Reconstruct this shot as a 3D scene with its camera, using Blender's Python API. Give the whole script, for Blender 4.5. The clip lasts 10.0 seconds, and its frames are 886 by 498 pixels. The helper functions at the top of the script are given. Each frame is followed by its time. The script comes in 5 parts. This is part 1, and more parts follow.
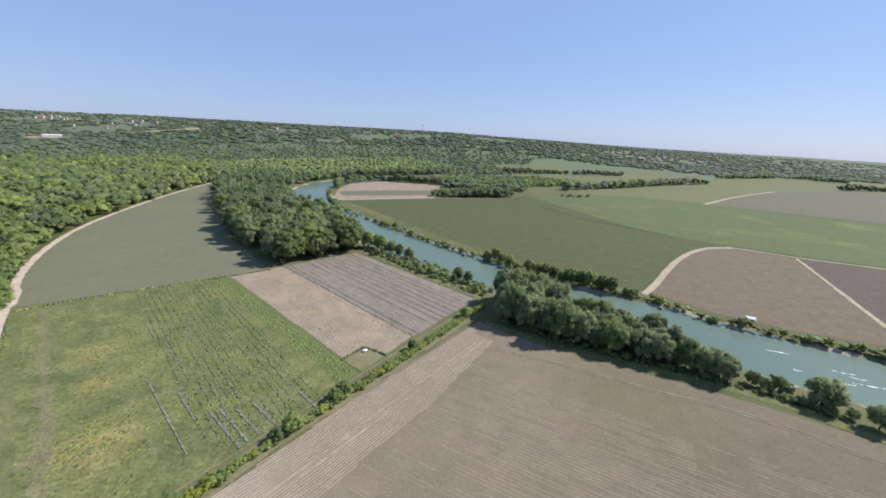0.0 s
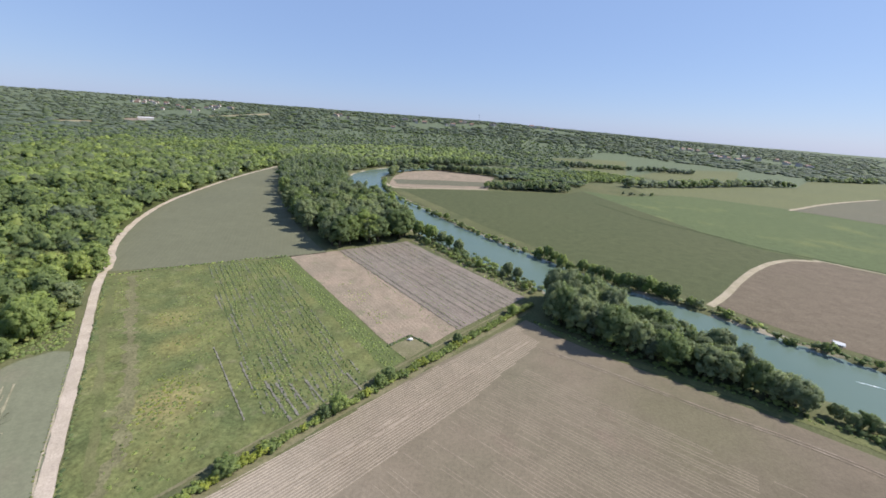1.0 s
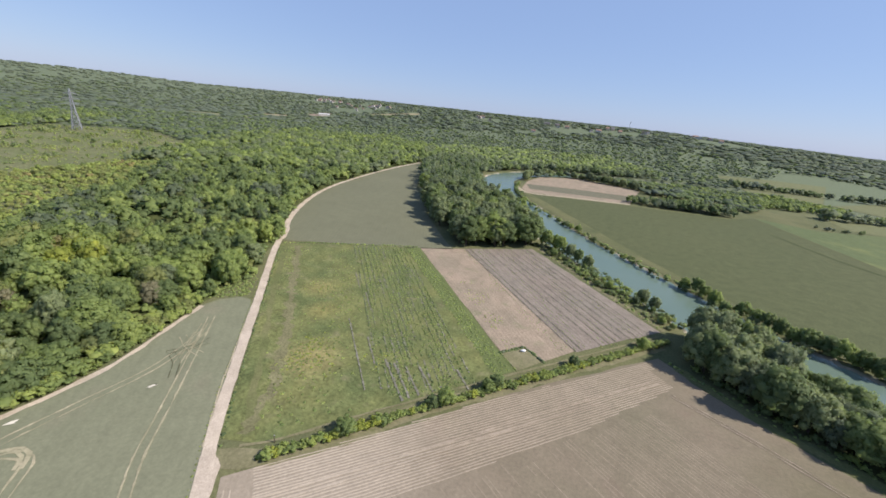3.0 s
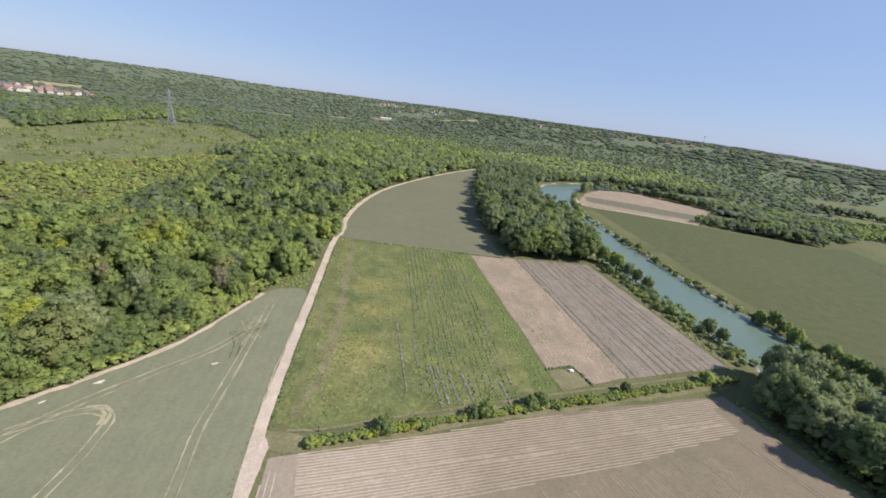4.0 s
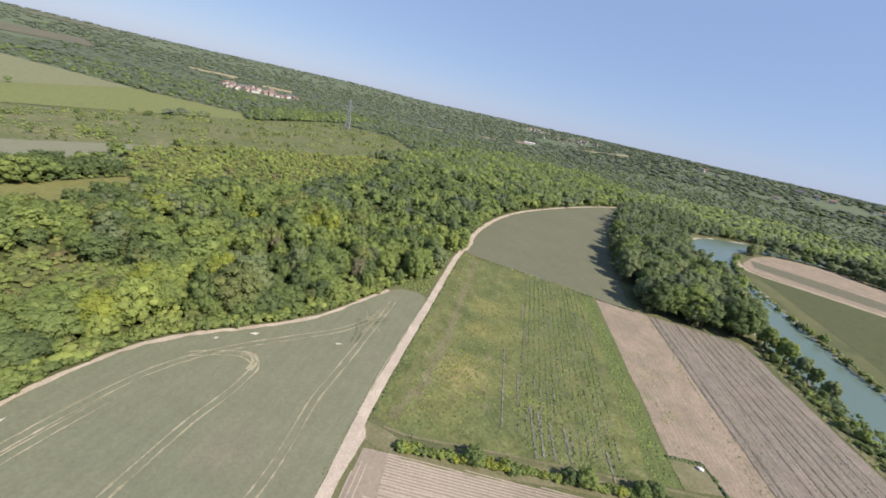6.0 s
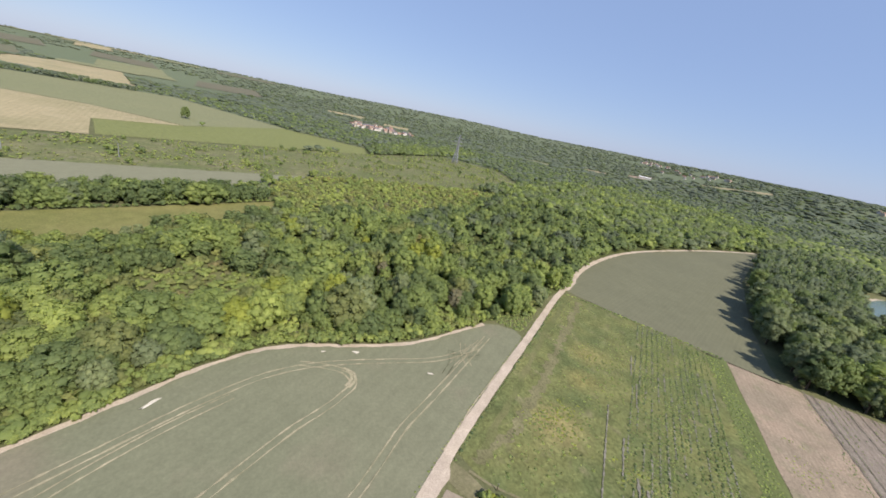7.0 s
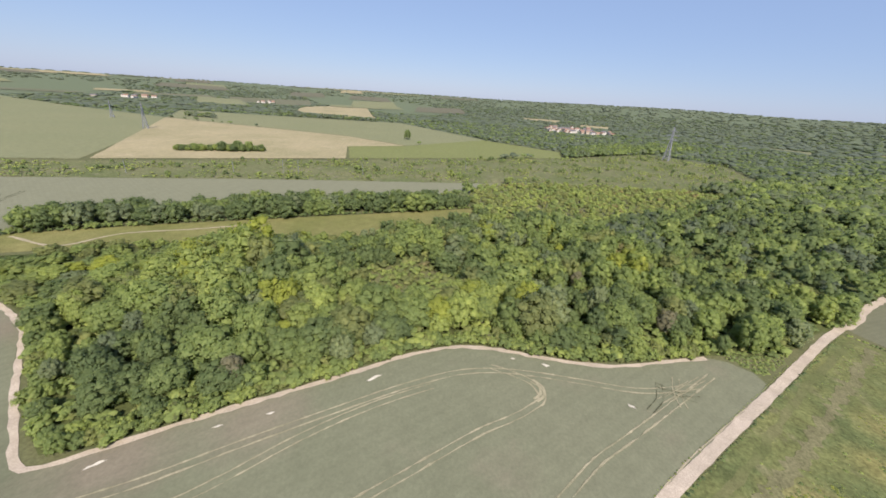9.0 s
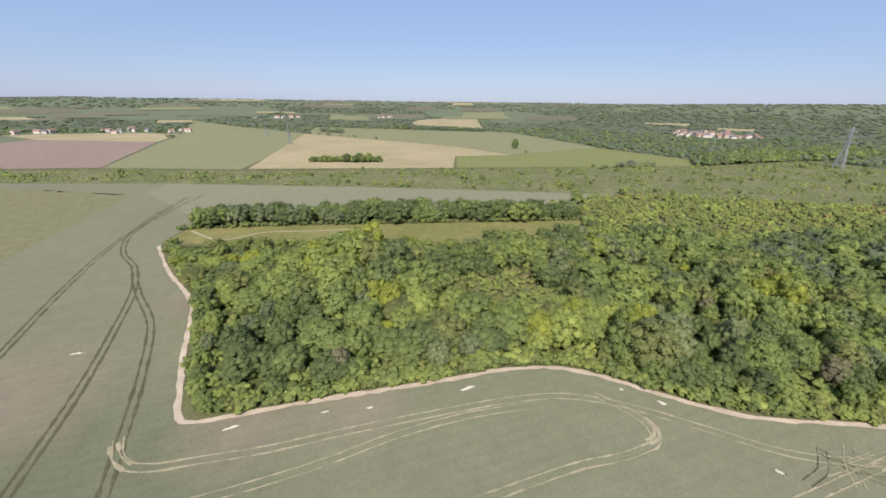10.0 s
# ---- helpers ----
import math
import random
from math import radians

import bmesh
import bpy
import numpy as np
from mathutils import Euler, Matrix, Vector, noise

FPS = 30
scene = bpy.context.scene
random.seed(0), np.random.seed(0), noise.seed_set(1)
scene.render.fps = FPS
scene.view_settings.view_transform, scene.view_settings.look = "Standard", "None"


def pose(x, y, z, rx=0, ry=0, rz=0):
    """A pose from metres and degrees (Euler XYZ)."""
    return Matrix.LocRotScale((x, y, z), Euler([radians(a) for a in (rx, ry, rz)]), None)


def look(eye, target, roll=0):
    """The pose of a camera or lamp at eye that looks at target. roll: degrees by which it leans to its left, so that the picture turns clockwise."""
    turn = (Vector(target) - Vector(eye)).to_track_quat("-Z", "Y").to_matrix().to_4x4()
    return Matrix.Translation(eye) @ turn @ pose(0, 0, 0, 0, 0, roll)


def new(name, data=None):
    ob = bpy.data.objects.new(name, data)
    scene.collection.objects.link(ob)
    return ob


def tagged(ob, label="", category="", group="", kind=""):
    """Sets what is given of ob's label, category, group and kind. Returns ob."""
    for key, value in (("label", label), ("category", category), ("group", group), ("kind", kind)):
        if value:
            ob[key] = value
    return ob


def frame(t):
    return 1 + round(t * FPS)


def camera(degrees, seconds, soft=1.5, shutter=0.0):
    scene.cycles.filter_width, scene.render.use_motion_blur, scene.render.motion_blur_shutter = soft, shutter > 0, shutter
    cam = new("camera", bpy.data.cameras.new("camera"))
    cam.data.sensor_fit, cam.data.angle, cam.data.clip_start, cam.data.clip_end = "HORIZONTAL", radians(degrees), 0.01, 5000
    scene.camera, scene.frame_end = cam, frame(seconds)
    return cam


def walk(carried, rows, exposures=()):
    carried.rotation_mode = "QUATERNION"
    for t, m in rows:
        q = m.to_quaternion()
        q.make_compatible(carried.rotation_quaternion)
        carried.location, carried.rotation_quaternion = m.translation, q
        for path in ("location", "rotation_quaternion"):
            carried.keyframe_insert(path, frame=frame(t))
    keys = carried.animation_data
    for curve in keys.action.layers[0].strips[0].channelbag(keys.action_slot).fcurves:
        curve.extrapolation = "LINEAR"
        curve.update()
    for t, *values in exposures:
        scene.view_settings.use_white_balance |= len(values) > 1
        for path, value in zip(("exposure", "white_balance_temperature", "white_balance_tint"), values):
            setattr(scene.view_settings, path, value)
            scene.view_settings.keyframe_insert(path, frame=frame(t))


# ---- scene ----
PATH = [
    (0.0, -0.00, 0.00, 73.46, -0.00, -16.80, 2.81),
    (0.5, -0.51, 0.70, 73.86, 3.13, -17.68, 3.21),
    (1.0, -1.05, 1.28, 74.18, 7.63, -18.68, 4.12),
    (1.5, -1.53, 1.71, 74.41, 12.77, -19.38, 4.44),
    (2.0, -2.02, 1.80, 74.66, 18.13, -19.78, 5.13),
    (2.5, -2.49, 1.63, 74.86, 22.79, -19.91, 5.56),
    (4.0, -4.28, 1.41, 74.99, 35.01, -19.98, 7.76),
    (4.5, -5.03, 1.35, 74.99, 38.81, -19.94, 8.87),
    (5.0, -5.85, 1.05, 75.09, 43.18, -20.16, 10.55),
    (6.5, -8.71, 0.28, 75.65, 61.80, -19.61, 13.17),
    (7.0, -9.91, 0.37, 75.62, 70.61, -18.74, 11.95),
    (7.5, -11.05, 0.23, 75.50, 78.37, -18.78, 10.03),
    (8.0, -11.91, -0.21, 75.36, 86.15, -19.59, 8.01),
    (8.5, -12.70, -0.79, 75.29, 93.06, -20.85, 6.42),
    (9.0, -13.57, -1.31, 75.07, 100.62, -21.98, 3.95),
    (9.5, -14.32, -1.70, 74.86, 108.29, -22.08, 2.25),
    (10.0, -15.42, -1.99, 74.70, 117.24, -21.30, 0.96),
]
LENS = 99.60


def view(x, y, z, yaw, pitch, roll):
    """Camera pose from eye, yaw to the left of +y, pitch and roll in degrees."""
    a, b = radians(yaw), radians(pitch)
    ahead = Vector((-math.sin(a) * math.cos(b), math.cos(a) * math.cos(b), math.sin(b)))
    return look((x, y, z), Vector((x, y, z)) + 100 * ahead, roll)


cam = camera(LENS, 10.0, soft=1.7)
walk(cam, [(t, view(*p)) for t, *p in PATH], exposures=[(0.0, 0.57, 6320, 11.8), (2.0, 0.56, 6480, 12.4), (5.0, 0.56, 6700, 13), (10.0, 0.56, 6800, 13.7)])

# ---- sky and sun ----
SUN_AZ, SUN_EL = radians(70), radians(44)     # azimuth from +y towards +x
world = bpy.data.worlds.new("sky")
world.use_nodes = True
scene.world = world
wn = world.node_tree
sky = wn.nodes.new("ShaderNodeTexSky")
sky.sky_type, sky.sun_disc = "NISHITA", False
sky.sun_elevation, sky.sun_rotation = SUN_EL, SUN_AZ
sky.air_density, sky.dust_density, sky.ozone_density = 1.0, 0.35, 2.0
haze = wn.nodes.new("ShaderNodeMix")          # clear sky evened out by thin summer haze
haze.data_type = "RGBA"
haze.inputs[0].default_value, haze.inputs[7].default_value = 0.62, (3.2, 4.75, 8.35, 1)
wn.links.new(sky.outputs[0], haze.inputs[6])
wn.links.new(haze.outputs[2], wn.nodes["Background"].inputs[0])
wn.nodes["Background"].inputs[1].default_value = 0.073
sun = new("sun", bpy.data.lights.new("sun", "SUN"))
sun.data.energy, sun.data.angle, sun.data.color = 4.9, radians(0.6), (1.0, 0.945, 0.87)
sun_way = Vector((math.sin(SUN_AZ) * math.cos(SUN_EL), math.cos(SUN_AZ) * math.cos(SUN_EL), math.sin(SUN_EL)))
sun.matrix_world = look(sun_way * 900, (0, 0, 0))


# ---- materials ----
class Nodes:
    """Small helper round a node tree."""

    def __init__(self, name):
        self.mat = bpy.data.materials.new(name)
        self.mat.use_nodes = True
        self.t = self.mat.node_tree
        self.bsdf = self.t.nodes["Principled BSDF"]
        self.out = self.t.nodes["Material Output"]

    def add(self, kind, **values):
        n = self.t.nodes.new(kind)
        for key, v in values.items():
            setattr(n, key, v)
        return n

    def link(self, a, b):
        self.t.links.new(a, b)

    def coords(self, turn=0.0, scale=(1, 1, 1)):
        c, m = self.add("ShaderNodeTexCoord"), self.add("ShaderNodeMapping")
        m.vector_type = "TEXTURE"
        m.inputs["Rotation"].default_value = (0, 0, turn)
        m.inputs["Scale"].default_value = scale
        self.link(c.outputs["Object"], m.inputs["Vector"])
        return m.outputs[0]

    def noise(self, scale, detail=4.0, rough=0.6, vec=None):
        n = self.add("ShaderNodeTexNoise")
        n.inputs["Scale"].default_value, n.inputs["Detail"].default_value, n.inputs["Roughness"].default_value = scale, detail, rough
        self.link(vec or self.coords(), n.inputs["Vector"])
        return n.outputs["Fac"]

    def ramp(self, fac, stops):
        r = self.add("ShaderNodeValToRGB")
        e = r.color_ramp.elements
        while len(e) < len(stops):
            e.new(0.5)
        for el, (p, c) in zip(e, stops):
            el.position, el.color = p, (*c, 1)
        self.link(fac, r.inputs[0])
        return r.outputs[0]

    def grey(self, fac, a, b):
        return self.ramp(fac, [(a, (0, 0, 0)), (b, (1, 1, 1))])

    def mix(self, fac, a, b, blend="MIX"):
        m = self.add("ShaderNodeMix")
        m.data_type, m.blend_type = "RGBA", blend
        for v, s in ((fac, m.inputs[0]), (a, m.inputs[6]), (b, m.inputs[7])):
            if isinstance(v, (int, float)):
                s.default_value = v
            elif isinstance(v, tuple):
                s.default_value = (*v, 1)
            else:
                self.link(v, s)
        return m.outputs[2]

    def math(self, op, a, b=0.0):
        m = self.add("ShaderNodeMath")
        m.operation = op
        for v, s in ((a, m.inputs[0]), (b, m.inputs[1])):
            if isinstance(v, (int, float)):
                s.default_value = v
            else:
                self.link(v, s)
        return m.outputs[0]

    def bump(self, height, strength, distance):
        b = self.add("ShaderNodeBump")
        b.inputs["Strength"].default_value, b.inputs["Distance"].default_value = strength, distance
        self.link(height, b.inputs["Height"])
        self.link(b.outputs[0], self.bsdf.inputs["Normal"])

    def done(self, color, rough=0.9, spec=0.2):
        if isinstance(color, tuple):
            self.bsdf.inputs["Base Color"].default_value = (*color, 1)
        else:
            self.link(color, self.bsdf.inputs["Base Color"])
        self.bsdf.inputs["Roughness"].default_value = rough
        self.bsdf.inputs["Specular IOR Level"].default_value = spec
        return self.mat


def shade(c, k):
    return tuple(v * k for v in c)


def field_mat(name, base, patch, rows=None, spacing=1.0, depth=0.25, big=0.02, fine=1.2, bump=0.3, blotch=0.5, third=None, soft=0.5, worn=()):
    """Crop or soil: broad patches, fine grain, rows at the angle given in degrees, and worn: ragged patches of another
    colour as (x, y, radius, colour).
    """
    n = Nodes(name)
    wide = n.grey(n.noise(big, 5), 0.38, 0.66)
    col = n.mix(n.math("MULTIPLY", wide, blotch), base, patch)
    if third:
        col = n.mix(n.grey(n.noise(big * 2.7, 6), 0.56, 0.72), col, third)
    for x, y, r, c in worn:
        d = n.add("ShaderNodeVectorMath")
        d.operation = "DISTANCE"
        d.inputs[1].default_value = (x, y, 0)
        n.link(n.coords(), d.inputs[0])
        ragged = n.math("ADD", n.math("DIVIDE", d.outputs["Value"], r), n.noise(2.2 / r, 5, 0.65))
        col = n.mix(n.grey(n.math("MULTIPLY", n.math("SUBTRACT", 1.6, ragged), 1.2), 0.0, 1.0), col, c)
    grain = n.noise(fine, 6, 0.7)
    col = n.mix(soft, col, n.ramp(grain, [(0.3, (0.5, 0.5, 0.5)), (0.7, (1.5, 1.5, 1.5))]), "MULTIPLY")
    col = n.mix(soft, col, n.ramp(n.noise(0.18, 4), [(0.3, (0.75, 0.75, 0.75)), (0.7, (1.25, 1.25, 1.25))]), "MULTIPLY")
    h = grain
    if rows is not None:
        w = n.add("ShaderNodeTexWave")
        w.bands_direction = "Y"
        w.inputs["Scale"].default_value = 0.314 / spacing
        w.inputs["Distortion"].default_value, w.inputs["Detail"].default_value, w.inputs["Detail Scale"].default_value = 1.2, 3, 0.4
        n.link(n.coords(radians(rows)), w.inputs["Vector"])
        streak = n.noise(1.0, 3, 0.6, n.coords(radians(rows), (30, 1.5, 1)))
        col = n.mix(depth, col, n.ramp(w.outputs["Fac"], [(0.2, (0.55, 0.55, 0.55)), (0.8, (1.3, 1.3, 1.3))]), "MULTIPLY")
        col = n.mix(min(1, depth * 1.6), col, n.ramp(streak, [(0.35, (0.7, 0.7, 0.7)), (0.65, (1.25, 1.25, 1.25))]), "MULTIPLY")
        h = n.math("ADD", n.math("MULTIPLY", w.outputs["Fac"], 2 * depth), grain)
    n.bump(h, bump, 0.3)
    return n.done(col, 0.95, 0.1)


def leaf_mat(name, base, vary=1.0):
    """Foliage: varies from crown to crown and from leaf to leaf, and lets some light through."""
    n = Nodes(name)
    info, geo = n.add("ShaderNodeObjectInfo"), n.add("ShaderNodeNewGeometry")
    col = n.mix(vary, base, n.ramp(geo.outputs["Random Per Island"], [(0.0, (0.80, 0.83, 0.80)), (0.6, (1.03, 1.03, 1.0)), (1.0, (1.28, 1.22, 1.16))]), "MULTIPLY")
    col = n.mix(vary, col, n.ramp(info.outputs["Random"], [(0.0, (0.82, 0.84, 0.86)), (1.0, (1.22, 1.18, 1.05))]), "MULTIPLY")
    col = n.mix(vary, col, n.ramp(n.noise(0.16, 5), [(0.3, (0.76, 0.79, 0.82)), (0.7, (1.25, 1.22, 1.15))]), "MULTIPLY")
    n.bump(n.noise(1.6, 6, 0.75), 0.5, 0.6)
    mat = n.done(col, 0.65, 0.15)
    tr = n.add("ShaderNodeBsdfTranslucent")
    n.link(n.mix(1.0, col, (1.38, 1.42, 0.98), "MULTIPLY"), tr.inputs[0])
    mx = n.add("ShaderNodeMixShader")
    mx.inputs[0].default_value = 0.5
    n.link(n.bsdf.outputs[0], mx.inputs[1])
    n.link(tr.outputs[0], mx.inputs[2])
    n.link(mx.outputs[0], n.out.inputs[0])
    return mat


def plain_mat(name, base, rough=0.8, vary=0.25, scale=0.8, metal=0.0):
    n = Nodes(name)
    col = n.mix(vary, base, n.ramp(n.noise(scale, 5), [(0.3, (0.4, 0.4, 0.4)), (0.7, (1.5, 1.5, 1.5))]), "MULTIPLY")
    n.bsdf.inputs["Metallic"].default_value = metal
    return n.done(col, rough, 0.3)


M = {}
M["dry_verge"] = field_mat("dry_verge_grass", (0.135, 0.128, 0.068), (0.175, 0.158, 0.095), big=0.1, blotch=0.9, third=(0.105, 0.115, 0.05))
M["meadow"] = field_mat("dry_meadow", (0.136, 0.140, 0.048), (0.192, 0.176, 0.072), big=0.03, blotch=0.8)
M["verge"] = field_mat("verge_grass", (0.100, 0.112, 0.044), (0.148, 0.142, 0.068), big=0.08, blotch=0.8)
M["floor"] = field_mat("wood_floor", (0.068, 0.080, 0.029), (0.088, 0.100, 0.036), big=0.05)
# first patch: a wide darker area of wheat; the others are brownish
M["wheat"] = field_mat("green_wheat", (0.146, 0.152, 0.098), (0.164, 0.165, 0.109), rows=-44, spacing=3.0, depth=0.04, big=0.012, blotch=0.7, third=(0.170, 0.160, 0.110), bump=0.12, soft=0.25,
                       worn=[(-8, -92, 60, (0.110, 0.118, 0.074)), (-28, -140, 30, (0.176, 0.152, 0.110)), (-74, -56, 15, (0.178, 0.160, 0.114)), (-56, -78, 16, (0.174, 0.152, 0.110)), (-86, -150, 14, (0.170, 0.152, 0.108))])
# the same wheat, its brightness at a low viewing angle painted into the colour
M["wheat_low_angle"] = field_mat("low_angle_wheat", (0.176, 0.178, 0.118), (0.168, 0.170, 0.112), rows=60, spacing=3.0, depth=0.04, big=0.012, bump=0.12, soft=0.25)
M["wheat_far"] = field_mat("grey_green_wheat", (0.122, 0.123, 0.079), (0.142, 0.142, 0.090), rows=120, spacing=2.0, depth=0.05, big=0.015, blotch=0.7, bump=0.12, soft=0.25)
M["garden"] = field_mat("weedy_rows", (0.090, 0.108, 0.043), (0.142, 0.146, 0.056), big=0.06, blotch=1.0, fine=0.9, third=(0.152, 0.144, 0.076), soft=0.9,
                        worn=[(-80, 70, 11, (0.205, 0.180, 0.078)), (-112, 105, 9, (0.178, 0.166, 0.066)), (-98, 92, 8, (0.172, 0.162, 0.062))])
M["worn"] = field_mat("worn_grass", (0.132, 0.128, 0.064), (0.150, 0.140, 0.076), big=0.15, fine=1.4, blotch=1.0, soft=0.8)
M["garden_green"] = field_mat("lush_strip", (0.096, 0.118, 0.044), (0.112, 0.128, 0.048), rows=-43, spacing=1.6, depth=0.1, big=0.05)
M["bare"] = field_mat("bare_soil", (0.262, 0.206, 0.152), (0.200, 0.168, 0.122), rows=-43, spacing=1.5, depth=0.08, big=0.05, blotch=0.9, third=(0.178, 0.168, 0.104))
M["dark_soil"] = field_mat("dark_row_soil", (0.110, 0.096, 0.074), (0.150, 0.134, 0.106), big=0.2, blotch=1.0)
M["plot"] = field_mat("planted_soil", (0.196, 0.164, 0.134), (0.164, 0.152, 0.124), rows=-43, spacing=1.7, depth=0.14, big=0.04)
# patches: paler in the track corner, darker towards the river
M["furrow"] = field_mat("furrowed_soil", (0.176, 0.143, 0.104), (0.142, 0.126, 0.085), big=0.014, blotch=1.0, third=(0.176, 0.132, 0.100), soft=0.3,
                        worn=[(-48, 36, 38, (0.246, 0.206, 0.157)), (85, 60, 62, (0.136, 0.112, 0.080)), (60, 96, 26, (0.136, 0.120, 0.076))])
# crest-to-furrow shading is put into these colours; headland soil itself is paler too
M["ridge_main"] = field_mat("brown_ridge_soil", (0.216, 0.177, 0.130), (0.178, 0.150, 0.107), big=0.03, blotch=1.0, soft=0.3)
M["ridge"] = field_mat("pale_ridge_soil", (0.286, 0.237, 0.180), (0.226, 0.186, 0.138), big=0.02, blotch=1.0, soft=0.3, worn=[(-52, 40, 34, (0.335, 0.284, 0.222))])
M["crop_dark"] = field_mat("dark_green_crop", (0.074, 0.084, 0.040), (0.086, 0.092, 0.045), rows=-45, spacing=3, depth=0.03, big=0.008)
M["crop_bright"] = field_mat("bright_green_crop", (0.088, 0.111, 0.050), (0.104, 0.124, 0.055), big=0.006, third=(0.145, 0.158, 0.062))
M["brown"] = field_mat("pinkish_brown_soil", (0.140, 0.112, 0.080), (0.124, 0.104, 0.071), rows=-40, spacing=2, depth=0.015, big=0.012)
M["brown_dark"] = field_mat("dark_brown_soil", (0.102, 0.078, 0.066), (0.115, 0.087, 0.070), big=0.012)
M["straw"] = field_mat("ripe_straw", (0.306, 0.262, 0.158), (0.240, 0.216, 0.122), rows=20, spacing=5, depth=0.08, big=0.012, blotch=1.0, third=(0.330, 0.284, 0.180))
M["pale_crop"] = field_mat("pale_green_crop", (0.168, 0.176, 0.096), (0.190, 0.190, 0.106), big=0.008)
M["wedge"] = field_mat("fresh_green_crop", (0.150, 0.166, 0.064), (0.166, 0.178, 0.072), rows=30, spacing=4, depth=0.05, big=0.01)
M["olive_crop"] = field_mat("olive_crop", (0.120, 0.128, 0.064), (0.140, 0.144, 0.068), big=0.008)
M["pink"] = field_mat("pinkish_ploughed_soil", (0.216, 0.164, 0.136), (0.192, 0.148, 0.120), big=0.01)
M["grey_soil"] = field_mat("greyish_soil", (0.120, 0.116, 0.080), (0.136, 0.124, 0.084), big=0.01)
M["yellow_crop"] = field_mat("yellowing_crop", (0.152, 0.150, 0.082), (0.142, 0.146, 0.084), rows=62, spacing=6, depth=0.04, big=0.01)
M["scrub"] = field_mat("scrub_ground", (0.100, 0.118, 0.048), (0.150, 0.148, 0.076), big=0.03, blotch=1.0, fine=0.6, third=(0.158, 0.142, 0.102), soft=0.85)
M["dirt"] = field_mat("pale_gravel", (0.400, 0.336, 0.268), (0.344, 0.292, 0.224), big=0.15, fine=3, blotch=0.8)
M["edge"] = field_mat("pale_field_edge", (0.336, 0.288, 0.208), (0.264, 0.232, 0.152), big=0.12, fine=2.5, blotch=0.9)
M["tyre_dark"] = field_mat("dark_wheel_track", (0.074, 0.074, 0.044), (0.104, 0.100, 0.062), big=0.15)
M["tyre_pale"] = field_mat("flattened_straw", (0.310, 0.276, 0.186), (0.205, 0.192, 0.122), big=0.12, blotch=1.0)
M["ditch"] = field_mat("ditch_weeds", (0.046, 0.058, 0.024), (0.066, 0.076, 0.032), big=0.1)
M["chalk"] = field_mat("chalky_soil", (0.56, 0.52, 0.44), (0.40, 0.36, 0.28), big=0.4, fine=3, blotch=0.9)
M["bark"] = plain_mat("bark", (0.088, 0.068, 0.048), 0.9, 0.5, 2.0)
M["white"] = plain_mat("white_render", (0.47, 0.44, 0.40), 0.7, 0.2, 0.3)
M["cream"] = plain_mat("cream_render", (0.39, 0.335, 0.27), 0.8, 0.2, 0.3)
M["tile"] = plain_mat("clay_roof_tile", (0.235, 0.150, 0.112), 0.8, 0.4, 0.9)
M["slate"] = plain_mat("grey_slate", (0.128, 0.120, 0.128), 0.6, 0.3, 0.9)
M["glass"] = plain_mat("dark_window_glass", (0.024, 0.028, 0.036), 0.15, 0.1)
M["steel"] = plain_mat("galvanised_steel", (0.336, 0.344, 0.352), 0.45, 0.2, 0.6, 0.6)
M["sheet"] = plain_mat("pale_sheeting", (0.600, 0.600, 0.592), 0.5, 0.1, 0.8)

def bank_mat():
    """Grass that gives way to gravel on the slope down to the water."""
    n = Nodes("bank_grass")
    wide = n.grey(n.noise(0.015, 5), 0.38, 0.66)
    col = n.mix(wide, (0.092, 0.099, 0.046), (0.126, 0.124, 0.061))
    col = n.mix(n.grey(n.noise(0.04, 6), 0.5, 0.7), col, (0.071, 0.084, 0.040))
    geo, sep = n.add("ShaderNodeNewGeometry"), n.add("ShaderNodeSeparateXYZ")
    n.link(geo.outputs["Position"], sep.inputs[0])
    level = n.math("ADD", sep.outputs["Z"], n.math("MULTIPLY", n.noise(0.2, 4), 0.8))
    low = n.math("MULTIPLY", n.math("LESS_THAN", level, -0.05), n.grey(n.noise(0.03, 3), 0.46, 0.56))
    col = n.mix(low, col, (0.302, 0.266, 0.209))
    flat = n.add("ShaderNodeVectorMath")
    flat.operation = "LENGTH"
    n.link(geo.outputs["Position"], flat.inputs[0])
    col = n.mix(n.grey(n.math("DIVIDE", flat.outputs["Value"], 5000), 0.12, 0.17), col, (0.112, 0.136, 0.082))   # woodland floor on the hills
    grain = n.noise(1.2, 6, 0.7)
    col = n.mix(0.6, col, n.ramp(grain, [(0.3, (0.5, 0.5, 0.5)), (0.7, (1.5, 1.5, 1.5))]), "MULTIPLY")
    n.bump(grain, 0.4, 0.3)
    return n.done(col, 0.95, 0.1)


M["ground"] = bank_mat()
n = Nodes("river_water")
ripple = n.noise(0.9, 5, 0.65)
col = n.mix(n.grey(n.noise(0.012, 3), 0.35, 0.65), (0.092, 0.136, 0.108), (0.112, 0.152, 0.118))
n.bump(ripple, 0.12, 0.25)
M["water"] = n.done(col, 0.25, 0.25)
n = Nodes("white_water")
M["foam"] = n.done(n.mix(n.grey(n.noise(1.4, 5), 0.4, 0.6), (0.25, 0.38, 0.39), (0.8, 0.82, 0.82)), 0.5, 0.4)

